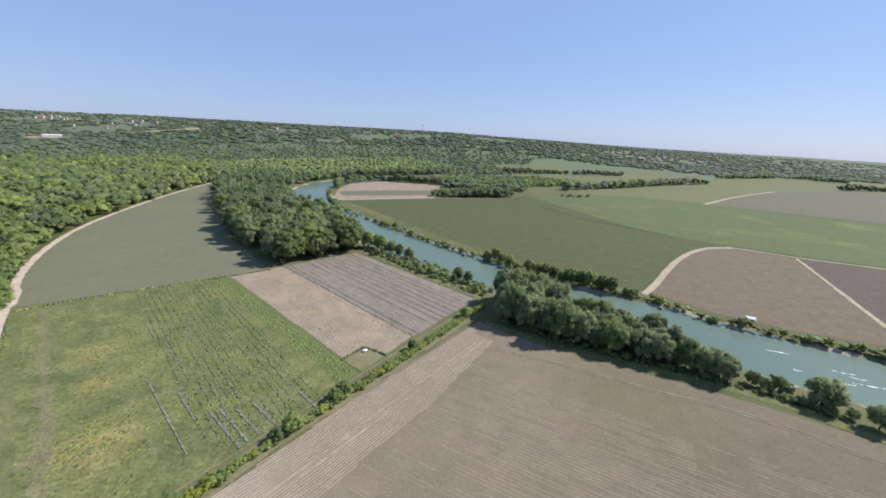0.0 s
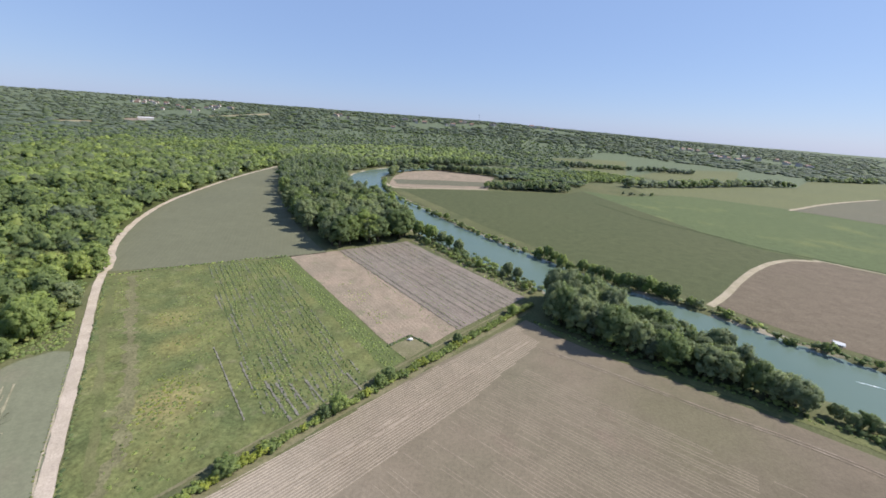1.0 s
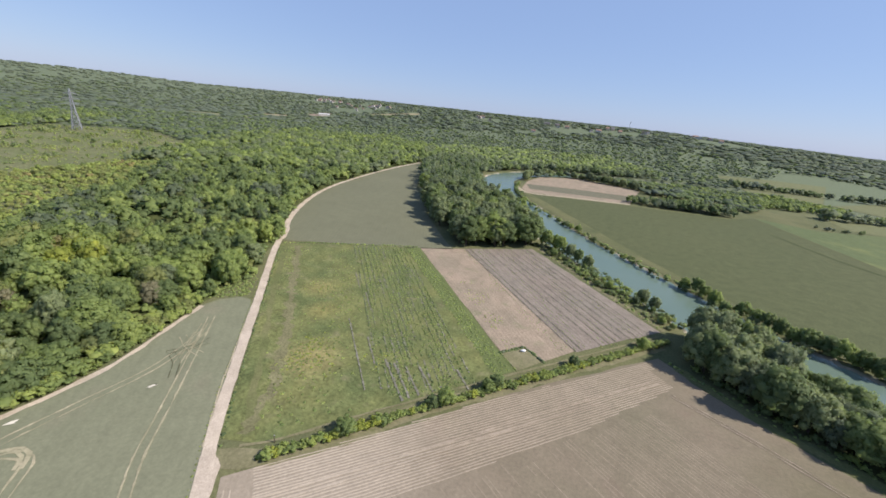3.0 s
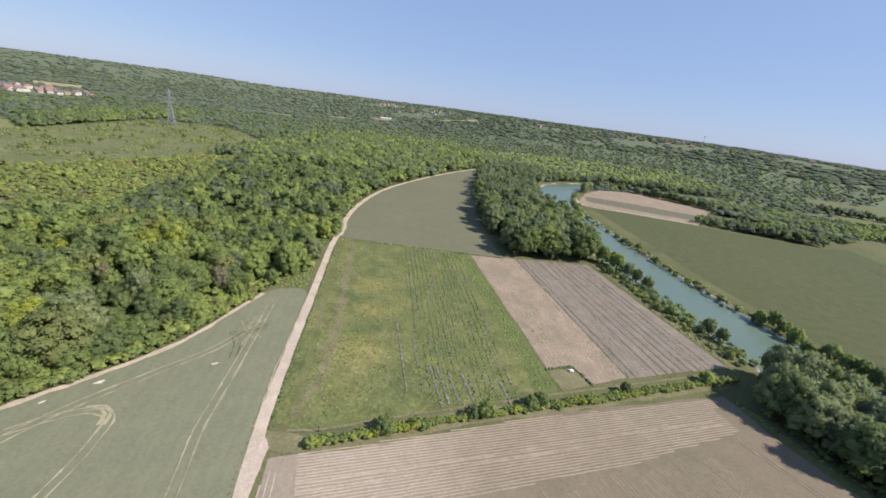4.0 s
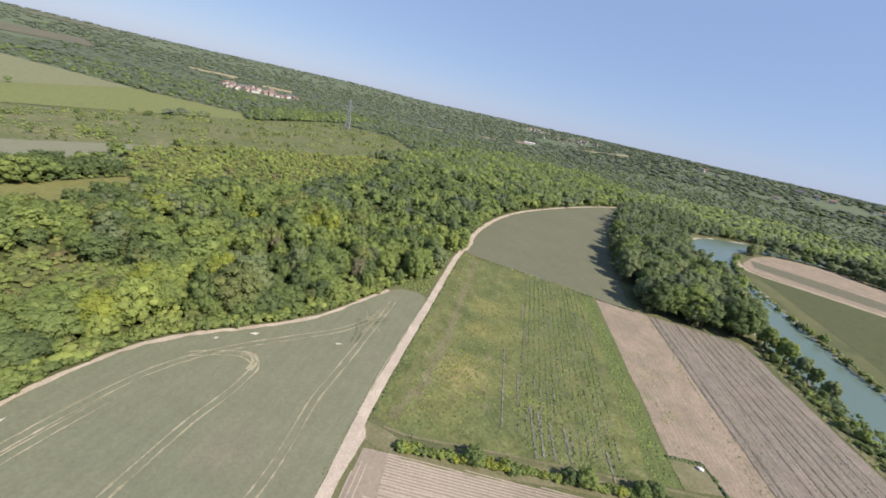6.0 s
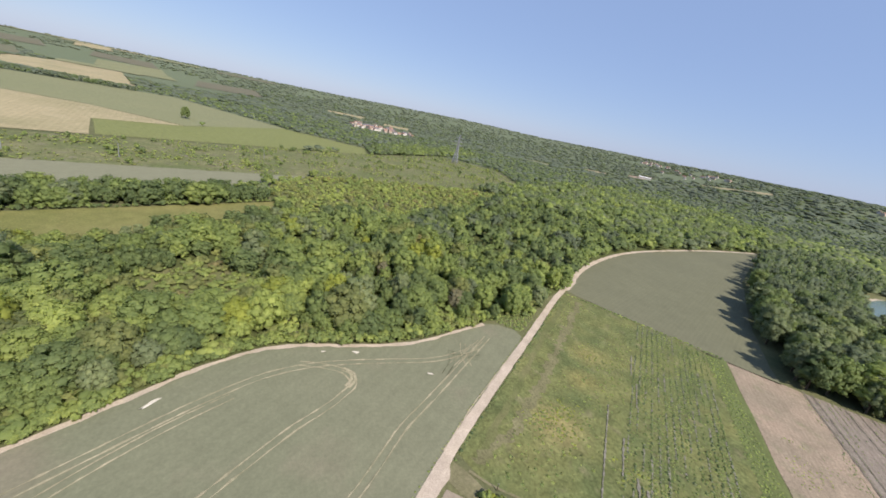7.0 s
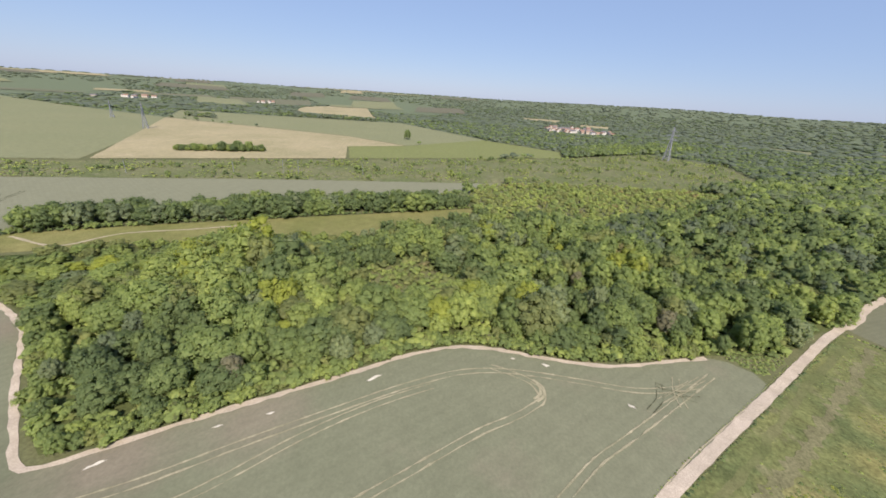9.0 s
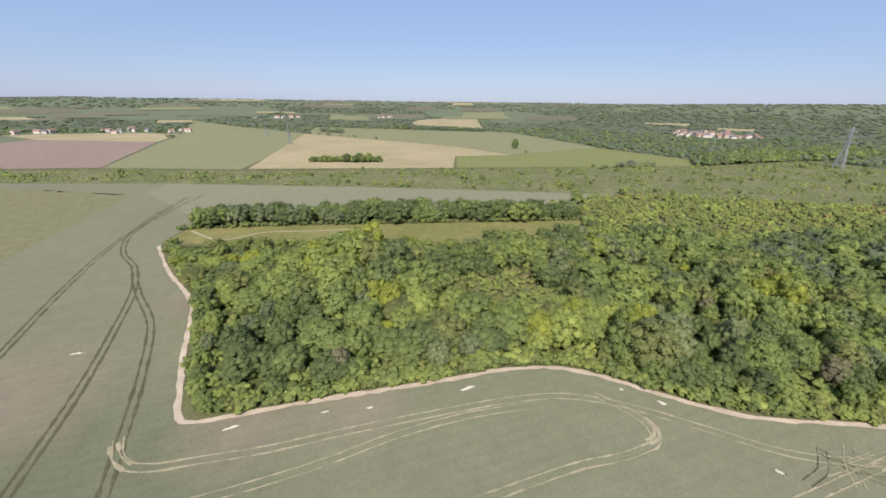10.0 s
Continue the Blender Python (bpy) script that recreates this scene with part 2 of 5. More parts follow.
GREENS = {
    "dusk": (0.158, 0.194, 0.128), "deep": (0.156, 0.204, 0.094), "mid": (0.220, 0.276, 0.108), "light": (0.262, 0.314, 0.114),
    "yellow": (0.290, 0.324, 0.080), "willow": (0.206, 0.246, 0.144), "olive": (0.216, 0.242, 0.104), "russet": (0.236, 0.216, 0.112),
    # first tint here: distance haze of the far woods put into the leaf colour
    "haze_blue": (0.172, 0.206, 0.158), "dry": (0.218, 0.210, 0.150),
}
# the haze tint also varies less from crown to crown
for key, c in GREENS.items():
    M["leaf_" + key] = leaf_mat("leaves_" + key, c, 0.45 if key == "haze_blue" else 1.0)


# ---- plan: river, terrain ----
def smooth_line(pts, step):
    """A smooth line through the points, at even steps."""
    p = np.array(pts, float)
    d = np.linalg.norm(np.diff(p, axis=0), axis=1)[:, None]
    g = np.diff(p, axis=0) / d
    m = np.concatenate([g[:1], (g[:-1] * d[1:] + g[1:] * d[:-1]) / (d[1:] + d[:-1]), g[-1:]])
    out = []
    for i in range(len(p) - 1):
        k = max(1, int(d[i, 0] / step))
        for u in np.arange(k) / k:
            h = u * u * (3 - 2 * u)
            out.append(p[i] * (1 - h) + p[i + 1] * h + d[i] * (m[i] * u * (1 - u) ** 2 - m[i + 1] * u * u * (1 - u)))
    return np.array([*out, p[-1]])


def dist_line(x, y, line):
    """Distance of many points to a polyline."""
    best = np.full(np.shape(x), 1e9)
    for a, b in zip(line[:-1], line[1:]):
        d = b - a
        u = np.clip(((x - a[0]) * d[0] + (y - a[1]) * d[1]) / (d @ d), 0, 1)
        best = np.minimum(best, np.hypot(x - a[0] - u * d[0], y - a[1] - u * d[1]))
    return best


RIVER = smooth_line([(150, 776), (40, 742), (-14, 712), (-82, 676), (-128, 628), (-162, 574), (-176, 525), (-175, 482), (-157, 434), (-123, 368), (-84, 320),
                     (-48, 273), (-13, 239), (18, 210), (54, 178), (90, 154), (126, 129), (161, 106), (225, 74), (330, 24), (520, -80), (900, -300), (1800, -800)], 12)
HALF = 19.0
RIDGE_B = [-180, -100, -60, -46, -30, -12, 0, 28, 42, 60, 72, 90, 117, 161, 180]
RIDGE_E = [-0.9, -0.9, -0.95, -0.95, -0.75, 0.0, 0.35, 0.5, 0.45, 0.25, 0.45, 0.2, 0.1, -0.05, -0.9]
RIDGE_R = [3800, 3800, 3800, 3600, 2600, 2000, 1900, 2100, 2900, 3600, 3800, 3800, 3900, 3900, 3800]


def terrain(x, y):
    """Height of the land without the river's channel: a flat valley floor that rises to far ridges."""
    x, y = np.asarray(x, float), np.asarray(y, float)
    r, b = np.hypot(x, y), np.degrees(np.arctan2(-x, y))
    top, far = np.interp(b, RIDGE_B, RIDGE_E), np.interp(b, RIDGE_B, RIDGE_R)
    crest = np.maximum(0, 75 + far * np.tan(np.radians(top)))
    near = far * 0.36 + 100
    u = np.clip((r - near) / (far - near), 0, 1)
    return crest * u * u * (3 - 2 * u) + 2.0 * np.sin(x / 190) * np.cos(y / 230) * np.clip((r - 900) / 600, 0, 1)


def land(x, y):
    d = dist_line(x, y, RIVER)
    u = np.clip((HALF + 3 - d) / 7, 0, 1)
    return terrain(x, y) - 3.2 * u * u * (3 - 2 * u)


def mesh_from(name, verts, tris, mats, index=None, smooth=False, normals=None):
    """A mesh from arrays of corners and triangles; normals: one for each corner, for foliage that is shaded as a rounded mass."""
    me = bpy.data.meshes.new(name)
    v, f = np.asarray(verts, np.float32), np.asarray(tris, np.int32)
    me.vertices.add(len(v))
    me.vertices.foreach_set("co", v.ravel())
    me.loops.add(f.size)
    me.loops.foreach_set("vertex_index", f.ravel())
    me.polygons.add(len(f))
    me.polygons.foreach_set("loop_start", np.arange(0, f.size, f.shape[1], dtype=np.int32))
    if index is not None:
        me.polygons.foreach_set("material_index", np.asarray(index, np.int32))
    if smooth:
        me.polygons.foreach_set("use_smooth", np.ones(len(f), bool))
    for m in mats:
        me.materials.append(m)
    me.update(calc_edges=True)
    me.validate()
    if normals is not None:
        at = me.attributes.new("custom_normal", "FLOAT_VECTOR", "POINT")
        at.data.foreach_set("vector", np.asarray(normals, np.float32).ravel())
    return me


def thing(name, label, category, group="", at=None):
    ob = new(name)
    ob.empty_display_size = 0.5
    if at is not None:
        ob.matrix_world = at
    return tagged(ob, label, category, group)


def part(name, bm, material, parent, label=""):
    me = bpy.data.meshes.new(name)
    bm.to_mesh(me)
    bm.free()
    me.materials.append(material)
    ob = new(name, me)
    ob.parent = parent
    if label:
        ob["label"] = label
    return ob


def box(bm, x0, x1, y0, y1, z0, z1):
    c = ((x0 + x1) / 2, (y0 + y1) / 2, (z0 + z1) / 2)
    bmesh.ops.create_cube(bm, size=1, matrix=Matrix.Translation(c) @ Matrix.Diagonal((x1 - x0, y1 - y0, z1 - z0, 1)))


def ground_sheet():
    def axis(a, b, step):
        core = list(np.arange(a, b + 0.1, step))
        lo, hi, s = core[0], core[-1], step
        while hi < 4950 or lo > -4950:
            s *= 1.13
            s = min(s, 130)
            hi, lo = hi + s, lo - s
            core = [lo, *core, hi]
        return np.array(core)

    xs, ys = axis(-230, 230, 5.0), axis(70, 740, 5.0)
    gx, gy = np.meshgrid(xs, ys)
    gz = land(gx, gy)
    v = np.stack([gx, gy, gz], -1).reshape(-1, 3)
    w = len(xs)
    i = (np.arange(len(ys) - 1)[:, None] * w + np.arange(w - 1)).ravel()
    q = np.stack([i, i + 1, i + w + 1, i + w], -1)
    ob = new("ground", mesh_from("ground", v, q, [M["ground"]], smooth=True))
    return tagged(ob, "rough olive-green grassland of a flat river valley", "ground", kind="structure")


ground_sheet()


def ribbon(pts, widths, z, ragged=0.0, seed=0):
    """Corners and quads of a strip along a line; ragged: how far its edges wander."""
    rng = np.random.default_rng(seed)
    p = np.asarray(pts, float)
    d = np.gradient(p, axis=0)
    nrm = np.stack([-d[:, 1], d[:, 0]], -1) / np.linalg.norm(d, axis=1)[:, None]
    w = np.broadcast_to(widths, len(p))[:, None] / 2
    j = rng.uniform(-ragged, ragged, (2, len(p), 1))
    a, b = p + nrm * (w + j[0]), p - nrm * (w + j[1])
    k = len(p)
    zz = np.concatenate([terrain(a[:, 0], a[:, 1]), terrain(b[:, 0], b[:, 1])]) + z
    v = np.c_[np.concatenate([a, b]), zz]
    i = np.arange(k - 1)
    return v, np.stack([i, i + k, i + k + 1, i + 1], -1)


def strip(name, pts, width, z, mat, label, category, ragged=0.0, step=3.0, seed=0):
    line = smooth_line(pts, step)
    v, q = ribbon(line, width, z, ragged, seed)
    return tagged(new(name, mesh_from(name, v, q, [mat])), label, category, kind="structure")


v, q = ribbon(RIVER, 2 * HALF + 6, -1.1)
tagged(new("water", mesh_from("water", v, q, [M["water"]], smooth=True)), "turquoise-green river water with light ripples", "water", kind="structure")


FIELDS = []   # outlines of open fields, kept clear of trees


def field(name, pts, z, mat, label, category="field", ragged=0.4, step=6.0, seed=0, far=False):
    """A field laid on the land, with a slightly uneven outline."""
    rng = np.random.default_rng(seed + len(name))
    if name.startswith(("field", "scrub", "meadow")):
        FIELDS.append(pts)
    out = []
    for a, b in zip(pts, [*pts[1:], pts[0]]):
        a, b = np.array(a, float), np.array(b, float)
        k = max(1, int(np.linalg.norm(b - a) / step))
        for u in np.arange(k) / k:
            out.append(a + (b - a) * u + rng.uniform(-ragged, ragged, 2))
    bm = bmesh.new()
    bm.faces.new([bm.verts.new((*p, 0)) for p in out])
    bmesh.ops.triangulate(bm, faces=bm.faces[:])
    if far:
        for _ in range(4):
            long = [e for e in bm.edges if e.calc_length() > 90]
            if long:
                bmesh.ops.subdivide_edges(bm, edges=long, cuts=1)
                bmesh.ops.triangulate(bm, faces=bm.faces[:])
    for vert in bm.verts:
        vert.co.z = float(terrain(vert.co.x, vert.co.y)) + z
    bmesh.ops.recalc_face_normals(bm, faces=bm.faces[:])
    if sum(f.normal.z for f in bm.faces) < 0:
        bmesh.ops.reverse_faces(bm, faces=bm.faces[:])
    me = bpy.data.meshes.new(name)
    bm.to_mesh(me)
    bm.free()
    me.materials.append(mat)
    return tagged(new(name, me), label, category, kind="structure")


# ---- fields on the near side of the river ----
A, B, D = (-108, 177), (-24.5, 103.5), (-55, 226)
field("field_wheat_meadow", [(-171, 133), (-140, 154), (-108, 176), (-92, 189), (-103, 199), (-147, 248), (-211, 333), (-300, 484), (-310, 500), (-300, 420), (-279, 326), (-252, 243), (-216, 179), (-188, 149)],
      0.06, M["wheat_far"], "smooth grey-green cereal field beside a river grove")
field("field_garden", [(-73, 37), (-64, 42), (-26, 101), A, (-140, 153), (-166, 128)], 0.06, M["garden"],
      "weedy green vegetable field with yellow flowering patches")
field("field_lush", [(-24.8, 103), (-29, 96.5), (-113, 171), A], 0.08, M["garden_green"], "lush green strip along the edge of a vegetable field")
field("field_bare", [B, (-10.0, 126.5), (-87, 195), A], 0.06, M["bare"], "pale bare soil with weedy patches")
field("field_plot", [(-10.0, 126.5), (17, 163), D, (-87, 195)], 0.06, M["plot"], "grey-brown planted soil with dark rows")
field("field_furrowed", [(-64.4, 32), (-46, 56.5), (-18, 98), (16, 141), (23, 136), (26, 132.5), (46, 121), (78, 106), (104, 93), (121, 82), (190, 40), (160, -60), (40, -80), (-18, -9)], 0.06, M["furrow"],
      "pale brown furrowed field with freshly sown rows", step=8)
WOOD_EDGE = [(-133, 68), (-126, 52), (-119, 34), (-117, 15), (-117, -2), (-115, -12), (-107, -26), (-95, -39), (-79, -57), (-64, -74), (-55, -83), (-49, -91),
             (-55, -103), (-66, -120), (-84, -147), (-97, -187), (-113, -226)]
field("field_wheat", [(-128.5, 80.5), (-133, 75), *WOOD_EDGE, (-140, -245), (-190, -240), (-285, -113), (-340, -48), (-384, -14), (-303, -201), (-208, -392), (-130, -517), (-60, -650), (60, -700), (120, -300), (60, -100), (-7, -25), (-60, 22), (-98, 58), (-123.5, 81.5)],
      0.05, M["wheat"], "grey-green unripe wheat field crossed by tractor wheel tracks", ragged=0.5)
# part of the wheat field, painted paler as it looks at a low angle
field("field_wheat_back", [(-308, -38), (-384, -17), (-303, -203), (-209, -390), (-178, -372), (-153, -264), (-190, -218), (-260, -114)], 0.075, M["wheat_low_angle"], "wheat behind a tree belt, low-angle brightness put into its colour", ragged=1.0)
field("field_yellow", [(-60, -262), (-166, -371), (-122, -490), (-60, -640), (60, -700), (100, -330)], 0.08, M["yellow_crop"], "yellowing cereal field with faint drill rows", ragged=3.0)
field("meadow", [(-116, -228), (-139, -242), (-172, -195), (-238, -97), (-284, -30), (-251, -24), (-202, -79), (-148, -170)], 0.09, M["meadow"], "dry yellow-green meadow between woodland strips")
strip("meadow_path", [(-136, -236), (-136.6, -203.7), (-154.0, -197.4), (-174.0, -171.6), (-190.6, -149.9)], 1.4, 0.13, M["edge"], "narrow pale path across a dry meadow", "path", 0.3, seed=14)
ROAD = [(30, -61), (-20, -14), (-56.8, 21.3), (-65.2, 28.4), (-77.7, 39.4), (-96.5, 57.6), (-127, 87.6), (-163, 123), (-180, 142), (-190, 152), (-214, 181), (-251, 244), (-278, 327), (-298, 417), (-309, 495)]
strip("road", ROAD[:9], 2.9, 0.13, M["dirt"], "pale dusty gravel farm track between fields", "road", 0.15, seed=3)
strip("path", ROAD[8:], 3.2, 0.12, M["dirt"], "pale dirt path along the foot of a wood", "path", 0.35, seed=4)
field("junction", [(-168, 127), (-177, 134), (-185, 144), (-191, 155), (-182, 148), (-172, 137)], 0.14, M["dirt"], "pale gravel junction of two farm tracks", "road", 0.15, 3)
field("turnout", [(-72, 34.4), (-68.6, 34.2), (-66.4, 33.2), (-64.2, 30.8), (-60, 26.4), (-58, 24.2), (-60, 24.1), (-66, 29.4)], 0.145, M["dirt"], "pale gravel opening where a farm track meets fields", "road", 0.2, 2)
strip("field_margin", WOOD_EDGE, 1.6, 0.10, M["dirt"], "pale trodden bare margin between wheat and wood", "path", 0.35, 2.6, seed=5)
strip("verge_road", [(-69, 41), (-76, 47), (-95, 65), (-126, 93), (-161, 129)], 2.0, 0.09, M["verge"], "grassy verge along a farm track", "verge", 0.5, seed=6)
strip("verge_hedge", [(-70, 33), (-62, 39), (-39.5, 72.5), (-27.5, 88.5), (-10.8, 112.5), (17, 151)], 4.8, 0.085, M["dry_verge"], "dry grassy strip under a low hedge", "verge", 0.5, seed=7)
strip("verge_river", [(22, 138.5), (46, 123), (72, 113.3), (88, 106.3), (107, 96), (118, 87), (190, 44)], 3.6, 0.09, M["verge"], "grassy strip between a field and riverside trees", "verge", 0.6, seed=8)
strip("verge_plot", [(-52, 229), (-22, 202), (4, 178), (19, 165.5)], 2.6, 0.095, M["dry_verge"], "dry grassy strip between planted soil and the river bank", "verge", 0.6, seed=15)
strip("track_hedge", [(-68, 38.5), (-64.2, 42.4), (-54.2, 57.6), (-41.2, 76.6), (-30.2, 92.6), (-11.2, 119.6), (18, 161)], 0.7, 0.12, M["dry_verge"], "narrow worn path beside a low hedge", "path", 0.15, seed=9)
strip("worn_line", [(-157, 133), (-116, 93), (-91, 69), (-77, 53), (-70, 41)], 3.0, 0.11, M["worn"], "faint worn line through weedy rows", "path", 1.2, 1.5, seed=12)
strip("wheat_line", [(-118, 77), (-102, 60.6), (-88, 46.6), (-74, 34)], 0.35, 0.12, M["edge"], "thin pale line along the edge of wheat", "path", 0.15, seed=13)

# ---- fields across the river ----
BANK_TREES = []
field("field_tan_bend", [(-132, 444), (-142, 500), (-141, 554), (-95, 612), (-8, 586), (-13, 461), (-70, 437), (-120, 415)], 0.06, M["bare"], "pale tan bare field in a river bend")
field("field_tan_crop", [(-136, 474), (-122, 443), (-70, 460), (-17, 480), (-16, 520), (-80, 502)], 0.09, M["grey_soil"], "grey-green strip of young crop in a tan field")
for k, line in enumerate([[(-146, 500), (-152, 540), (-142, 566), (-118, 598)], [(-112, 604), (-80, 600), (-40, 596), (0, 590)]]):
    BANK_TREES.append(line)
field("field_dark_crop", [(-112, 412), (-19, 451), (81, 481), (109, 518), (176, 338), (196, 303), (224, 286), (208, 284), (186, 270), (167, 253), (139, 221), (107, 184), (80, 200), (45, 228), (10, 262), (-40, 325)], 0.06, M["crop_dark"], "dull dark green crop beside a river")
field("field_bright_crop", [(110, 520), (162, 507), (269, 577), (375, 541), (431, 465), (505, 425), (900, 300), (600, 80), (303, 245), (257, 266), (224, 287), (196, 304), (176, 339)], 0.07, M["crop_bright"], "bright green crop with yellowish patches")
field("field_brown", [(108, 183), (118, 194), (139, 220), (167, 252), (186, 269), (208, 283), (226, 285), (255, 264), (191, 133), (152, 147), (130, 160)], 0.08, M["brown"], "pinkish brown bare field beside a river")
field("field_dark_brown", [(256, 262), (303, 241), (600, 76), (480, -20), (258, 91), (192, 132)], 0.085, M["brown_dark"], "dark reddish-brown ploughed field")
strip("field_rim", [(224, 287.5), (257, 267), (303, 247), (450, 164), (600, 79)], 2.6, 0.135, M["edge"], "pale grassy margin between crops", "path", 0.3)
strip("ditch_line", [(107, 436), (146, 366), (180, 333), (200, 307), (226, 291), (258, 270.5), (304, 250.5), (450, 167)], 2.4, 0.14, M["ditch"], "dark weedy ditch between two crops", "ditch", 0.4)
strip("field_track", [(257, 262), (191.5, 134)], 2.2, 0.13, M["edge"], "pale track between two brown fields", "path", 0.3)
strip("field_rim", [(105, 180), (118, 194), (139, 220), (167, 251), (186, 268), (208, 281), (226, 284)], 3.6, 0.12, M["edge"], "pale curved margin of a brown field", "path", 0.12)
strip("bank_track", [(-137, 442), (-120, 417), (-70, 435), (-13, 460)], 5, 0.12, M["edge"], "pale track along a tan field", "path", 0.6)
field("field_olive", [(200, 550), (191, 604), (311, 670), (456, 766), (560, 815), (713, 1005), (937, 1105), (1120, 1180), (1500, 1000), (1000, 600), (541, 440), (375, 520), (269, 560)], 0.10, M["olive_crop"], "olive green crop on the far valley floor", far=True, step=40)
field("field_grey", [(360, 518), (467, 611), (632, 731), (860, 806), (1300, 650), (800, 370), (505, 427), (431, 467)], 0.2, M["grey_soil"], "greyish ploughed field on the valley floor", far=True, step=40)
strip("lane", [(355, 514), (467, 611), (632, 731)], 5, 0.3, M["edge"], "pale farm lane across far fields", "path", 0.8)
field("field_pale_north", [(418, 1015), (619, 1109), (454, 815), (294, 732), (250, 780)], 0.5, M["olive_crop"], "pale green field below a wooded hill", far=True, step=40)
field("field_grey_north", [(120, 1000), (330, 1090), (235, 760), (150, 800)], 0.5, M["olive_crop"], "grey-green field with a pale edge", far=True, step=40)

# ---- open land towards the village ----
field("scrubland", [(-130, -519), (-208, -394), (-303, -203), (-384, -15), (-396, -8), (-412, 70), (-442, 170), (-522, 290), (-720, 330), (-800, 230), (-640, 78), (-427, -203), (-291, -391), (-154, -608)], 0.05, M["scrub"], "olive scrubland with low bushes", step=12)
field("field_straw", [(-298, -402), (-436, -206), (-536, -252), (-601, -182), (-660, -310), (-701, -736)], 0.36, M["straw"], "pale ripe straw-coloured field", far=True, step=25)
field("field_green_wedge", [(-440, -203), (-537, -250), (-602, -180), (-800, -86), (-700, 66), (-624, 58)], 0.3, M["wedge"], "fresh green wedge-shaped field", far=True, step=25)
field("field_pale_wide", [(-216, -541), (-292, -406), (-690, -700), (-702, -738), (-849, -1444), (-520, -929)], 0.25, M["pale_crop"], "wide pale green field", far=True, step=30)
field("field_far_strip", [(-662, -312), (-704, -738), (-907, -905), (-1076, -347), (-803, -79), (-604, -181)], 0.35, M["pale_crop"], "pale green cereal field on the plain", far=True, step=30)
field("field_pink", [(-157, -618), (-216, -543), (-400, -790), (-300, -1000), (-180, -900)], 0.3, M["pink"], "purplish brown ploughed field", far=True, step=30)
field("field_sand", [(-300, -1000), (-400, -790), (-520, -929), (-480, -1040), (-298, -1160)], 0.35, M["straw"], "pale sandy bare field", far=True, step=30)
field("field_beige_far", [(-1146, -442), (-1180, -753), (-1500, -900), (-1900, -800)], 0.6, M["straw"], "small beige field on the plain", far=True, step=60)


# ---- foliage ----
def ico(sub):
    bm = bmesh.new()
    bmesh.ops.create_icosphere(bm, subdivisions=sub, radius=1)
    bm.verts.ensure_lookup_table()
    v = np.array([x.co[:] for x in bm.verts])
    f = np.array([[x.index for x in p.verts] for p in bm.faces])
    bm.free()
    return v, f


ICO = {s: ico(s) for s in (1, 2, 3)}


def unit(v):
    return v / np.maximum(np.linalg.norm(v, axis=-1, keepdims=True), 1e-9)


